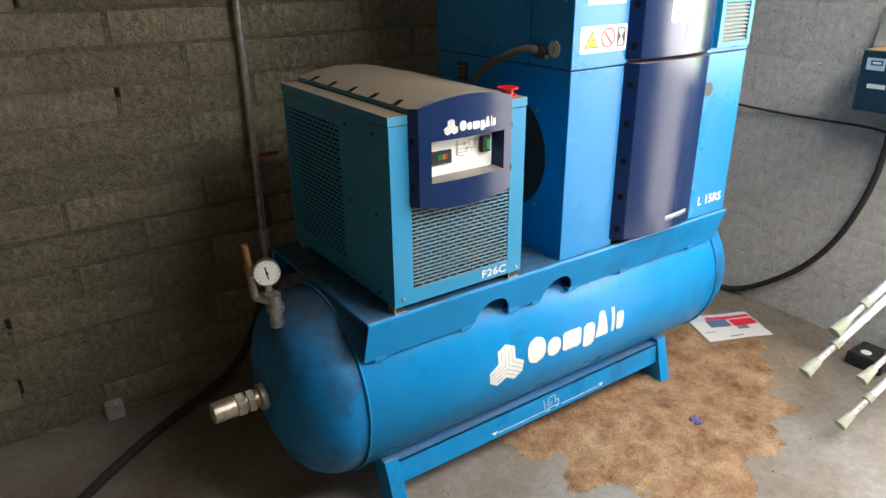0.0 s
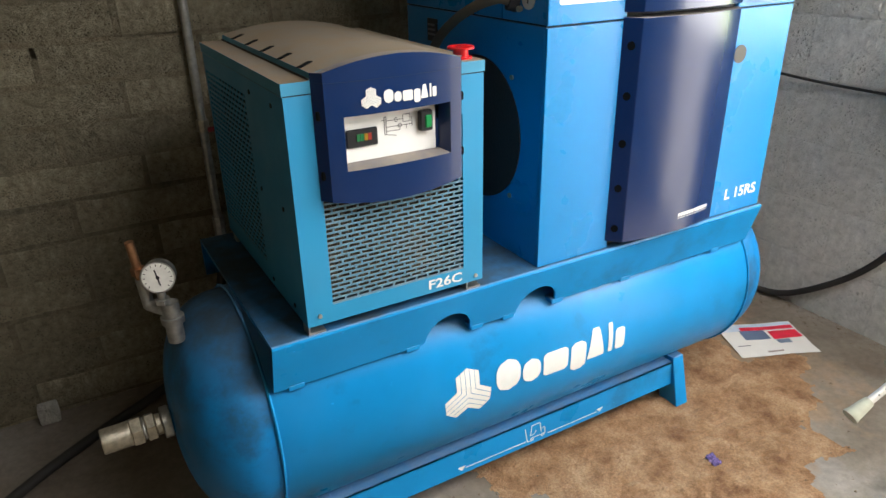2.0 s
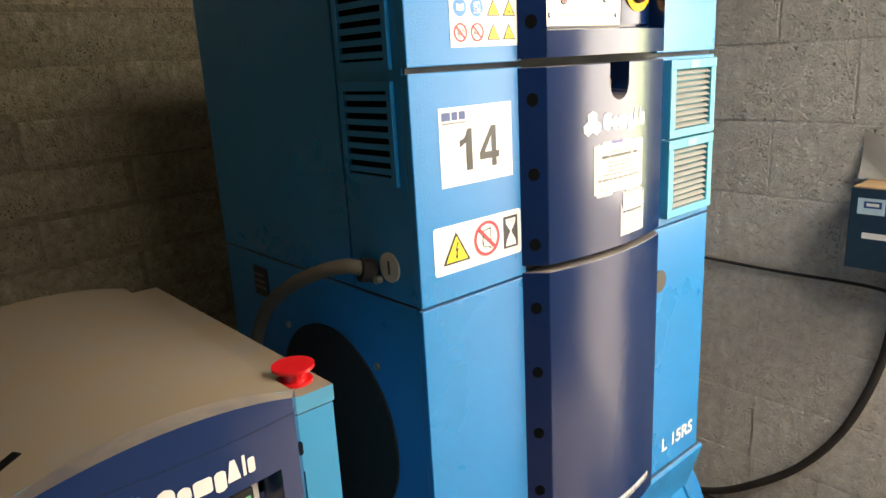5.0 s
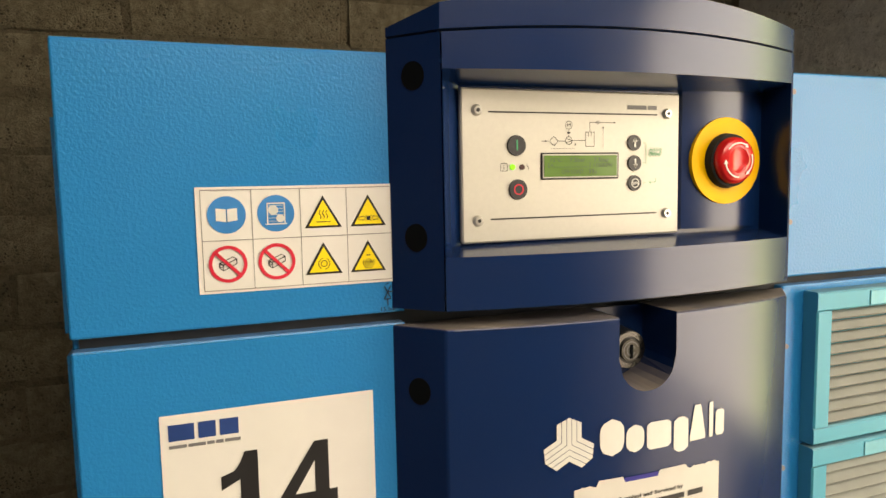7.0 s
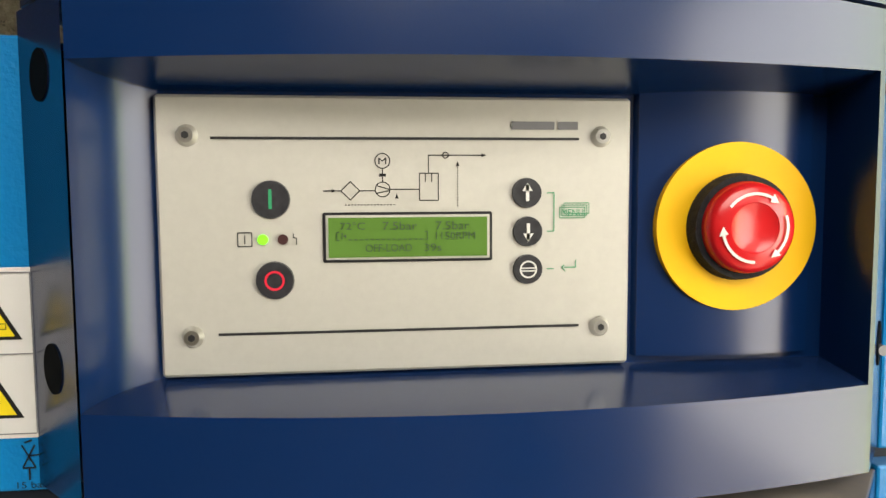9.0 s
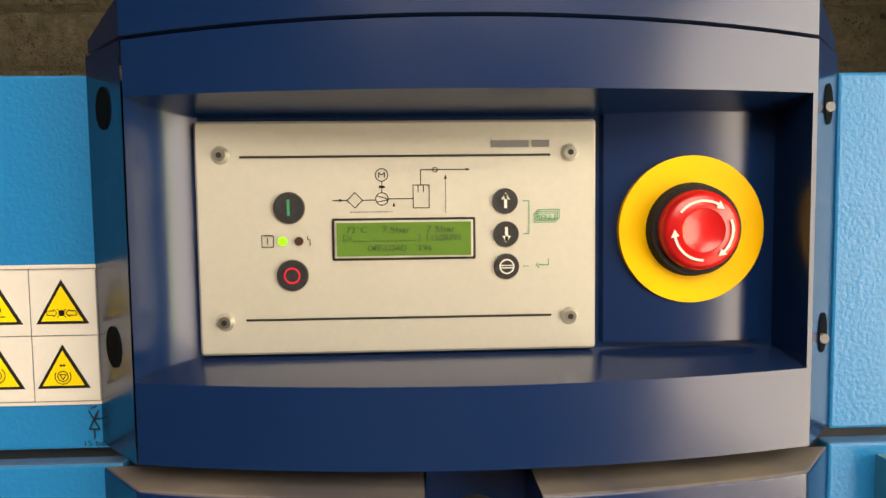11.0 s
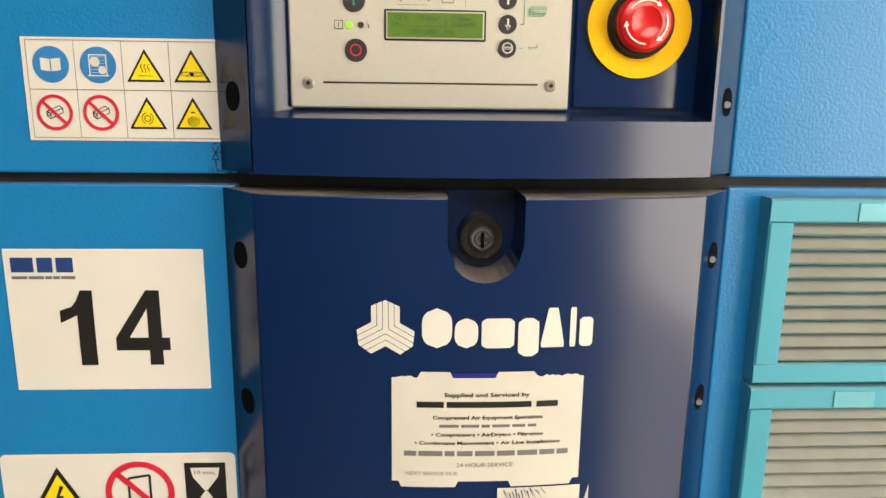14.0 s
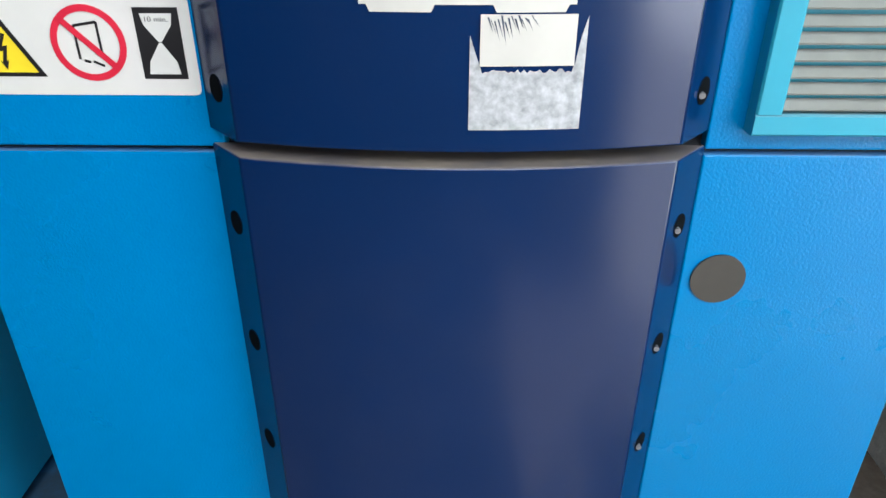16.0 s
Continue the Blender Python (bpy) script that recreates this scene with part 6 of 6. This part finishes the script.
def sheet(name, pts, z, mat, owner, nseg=8):
    bm = bmesh.new()
    (x0, y0), (x1, y1) = pts
    g = [[bm.verts.new(LM @ Vector((x0 + (x1 - x0) * i / nseg, y0 + (y1 - y0) * j / nseg, 0))) for i in range(nseg + 1)] for j in range(nseg + 1)]
    for row in g:
        for v in row:
            v.co.z += z + 0.004 * noise.noise(v.co * 9) + 0.002 * noise.noise(v.co * 25)
    for j in range(nseg):
        for i in range(nseg):
            bm.faces.new((g[j][i], g[j][i + 1], g[j + 1][i + 1], g[j + 1][i]))
    return part(name, bm, mat, owner, smooth=80)


sheet("page", ((-0.150, -0.108), (0.150, 0.108)), 0.0, PAPER, leaf)
sheet("photo_sky", ((-0.145, 0.060), (0.145, 0.104)), 0.0010, plain("pale_sky_print", (0.42, 0.52, 0.62), 0.5), leaf)
sheet("photo_building", ((-0.080, 0.000), (0.020, 0.060)), 0.0014, plain("building_print", (0.10, 0.14, 0.22), 0.5), leaf)
sheet("photo_building", ((0.035, -0.035), (0.085, -0.008)), 0.0014, plain("window_print", (0.14, 0.18, 0.24), 0.5), leaf)
sheet("red_band", ((-0.070, 0.060), (0.142, 0.082)), 0.0020, REDINK, leaf)
sheet("red_band", ((0.030, -0.004), (0.142, 0.050)), 0.0018, REDINK, leaf)
sheet("print_line", ((-0.130, -0.040), (-0.080, -0.034)), 0.0014, GREYINK, leaf, 2)
sheet("print_line", ((-0.040, -0.090), (0.020, -0.080)), 0.0014, plain("print_brown", (0.25, 0.2, 0.18), 0.6), leaf, 2)

wr = bmesh.new()
n_ = 10
g_ = [[wr.verts.new((0.530 + 0.030 * (i / n_ - 0.5) + 0.010 * (j / n_ - 0.5), -0.186 + 0.044 * (j / n_ - 0.5), 0.014 + 0.007 * math.sin(i * 1.9 + j) + 0.004 * math.sin(j * 2.3))) for i in range(n_ + 1)] for j in range(n_ + 1)]
for j in range(n_):
    for i in range(n_):
        wr.faces.new((g_[j][i], g_[j][i + 1], g_[j + 1][i + 1], g_[j + 1][i]))
solo("sweet_wrapper", wr, PURPLE, "crumpled purple foil sweet wrapper on the sand", "wrapper")

# walking frame tipped against the wall
frame_ = thing("walking_frame", "white tubular walking frame tipped against the wall", "walking frame")
up = Vector((0.815, -0.168, 0.545)).normalized()
tips = [Vector((0.728, -0.489, 0.455)), Vector((0.616, -0.480, 0.345)), Vector((0.889, -0.538, 0.244)), Vector((0.848, -0.525, 0.075))]
ends = []
for tp, n in zip(tips, (0.93, 1.02, 0.70, 0.72)):
    e = tp + up * ((WX - 0.03 - tp.x) / up.x)
    ends.append(e)
    lg = part("leg", cy(tp + up * 0.125, e, 0.0125, seg=18), TUBEWHITE, frame_, smooth=40)
    part("inner_tube", cy(tp + up * 0.02, tp + up * 0.130, 0.0098, seg=16), ALU, lg, smooth=40)
    part("clamp_collar", cy(tp + up * 0.112, tp + up * 0.138, 0.0155, seg=18), TIP, lg, smooth=40)
    fer = cy(tp - up * 0.010, tp + up * 0.045, 0.0195, 0.0135, seg=20)
    add_cyl(fer, tp - up * 0.016, tp - up * 0.008, 0.0205, seg=20)
    part("rubber_foot", fer, TIP, lg, smooth=40)
    sidev = up.cross(Vector((0, 0, 1))).normalized()
    nrm = sidev.cross(up)
    for k in range(2):
        c = tp + up * (0.070 + 0.022 * k)
        part("adjust_hole", cy(c + (sidev * 0.6 + nrm * 0.6).normalized() * 0.006, c + (sidev * 0.6 + nrm * 0.6).normalized() * 0.0105, 0.0022, seg=8), INK, lg)
for a, b in ((0, 1), (2, 3), (0, 2), (1, 3)):
    part("cross_bar", cy(ends[a] - up * 0.02, ends[b] - up * 0.02, 0.0115, seg=14), TUBEWHITE, frame_, smooth=40)

blk = bx(1.36, 1.50, -0.42, -0.28, 0.0, 0.055, bevel=0.008, seg=2)
solo("black_trap", blk, PLASTIC, "low black plastic box on the floor by the wall", "box")
solo("trap_sticker", cy((1.405, -0.335, 0.0555), (1.405, -0.335, 0.0562), 0.020, seg=20), PAPER, "round white sticker on the black box", "sticker")
stub = bx(-1.165, -1.105, 1.035, 1.085, 0.0, 0.062, bevel=0.008, seg=2)
solo("concrete_lump", stub, GREYBLOCK, "pale lump of broken concrete by the wall", "rubble")
solo("air_hose", tube([(-1.75, 0.30, 0.018), (-1.52, 0.47, 0.018), (-1.304, 0.654, 0.018), (-1.156, 0.778, 0.018), (-0.989, 0.894, 0.018), (-0.83, 0.985, 0.022), (-0.70, 1.035, 0.06), (-0.60, 1.055, 0.18), (-0.54, 1.065, 0.32), (-0.515, 1.07, 0.42)], 0.016, 12), RUBBER, "thick black air hose running along the floor", "hose", smooth=60)
lumps = bmesh.new()
add_cyl(lumps, (1.10, 0.36, 0.03), (1.22, 0.42, 0.03), 0.028, seg=14)
solo("pipe_offcut", lumps, plain("rusty_pipe", (0.10, 0.075, 0.055), 0.8, 0.2, 0.4, 40), "rusty pipe offcut lying behind the leaflet", "pipe", smooth=40)

# ---- wall pieces ----
def block_mesh(w, d, h, seed, amp, bev=0.0025):
    r = random.Random(seed)
    bm = bmesh.new()
    add_box(bm, -w / 2, w / 2, 0, d, -h / 2, h / 2)
    bmesh.ops.bevel(bm, geom=list(bm.edges), offset=bev, segments=1, affect="EDGES")
    for v in bm.verts:
        v.co += Vector((r.uniform(-amp, amp), r.uniform(-amp, amp) * 0.6, r.uniform(-amp, amp)))
    return bm


meshes = [mesh_of("block", block_mesh(0.436, 0.05, 0.106, k, 0.0042, 0.006), BLOCK) for k in range(8)]
rb = random.Random(21)


def bed_mesh(seed):
    """One long bed of squeezed-out mortar with a wavering face."""
    r = random.Random(seed)
    bm = bmesh.new()
    n = 90
    rows = []
    for i in range(n + 1):
        x = -2.75 + 4.54 * i / n
        out, dz = 0.002 + r.uniform(-0.006, 0.003), r.uniform(-0.0025, 0.0025)
        rows.append([bm.verts.new((x, y, z)) for y, z in ((0.032, 0.012), (out, 0.010 + dz), (out - 0.0015, dz), (out + 0.002, -0.010 + dz), (0.032, -0.012))])
    for a, b in zip(rows, rows[1:]):
        for k in range(4):
            bm.faces.new((a[k], b[k], b[k + 1], a[k + 1]))
    bmesh.ops.recalc_face_normals(bm, faces=bm.faces)
    return mesh_of("mortar_bed", bm, MORTAR, 60)


beds = [bed_mesh(70 + k) for k in range(4)]
joint = [mesh_of("mortar_joint", block_mesh(0.022, 0.032, 0.108, 80 + k, 0.003, 0.003), MORTAR) for k in range(3)]
for row in range(24):
    z = -0.049 + 0.1152 * row + 0.0025
    x = -2.5 + (0.225 if row % 2 else 0.0) + rb.uniform(-0.02, 0.02)
    bed = new("mortar_bed", beds[row % 4])
    bed.parent = wall_back
    bed.location = (rb.uniform(-0.03, 0.0), WY, z + 0.0576)
    while x < 1.4:
        ob = new("block", rb.choice(meshes))
        ob.parent = wall_back
        ob.location = (x, WY + rb.uniform(-0.007, 0.002), z + rb.uniform(-0.002, 0.002))
        ob.rotation_euler = (rb.uniform(-0.05, 0.05), rb.uniform(-0.006, 0.006), rb.uniform(-0.014, 0.014))
        jo = new("mortar_joint", rb.choice(joint))
        jo.parent = wall_back
        jo.location = (x + 0.225, WY + rb.uniform(-0.004, 0.004), z)
        if rb.random() < 0.22:
            jo.location.z -= rb.choice((-1, 1)) * rb.uniform(0.035, 0.06)
        x += 0.450
gm_ = [mesh_of("block", block_mesh(0.439, 0.05, 0.221, 50 + k, 0.0018), GREYBLOCK) for k in range(5)]
half_ = mesh_of("block", block_mesh(0.214, 0.05, 0.221, 60, 0.0018), GREYBLOCK)
for row in range(12):
    z = 1.352 - 0.1125 - 0.2265 * (row - 6)
    y = WY - 0.22 - (0.22 if row % 2 else 0.0)
    while y > -0.40:
        ob = new("block", rb.choice(gm_) if y > -0.30 else half_)
        ob.parent = wall_side
        ob.matrix_basis = Matrix.Translation((WX + rb.uniform(-0.001, 0.002), y, z)) @ Matrix.Rotation(radians(90 + rb.uniform(-0.3, 0.3)), 4, "Z") @ Matrix.Rotation(math.pi, 4, "Z")
        y -= 0.4445 if y > 0.1 or row % 2 else 0.330
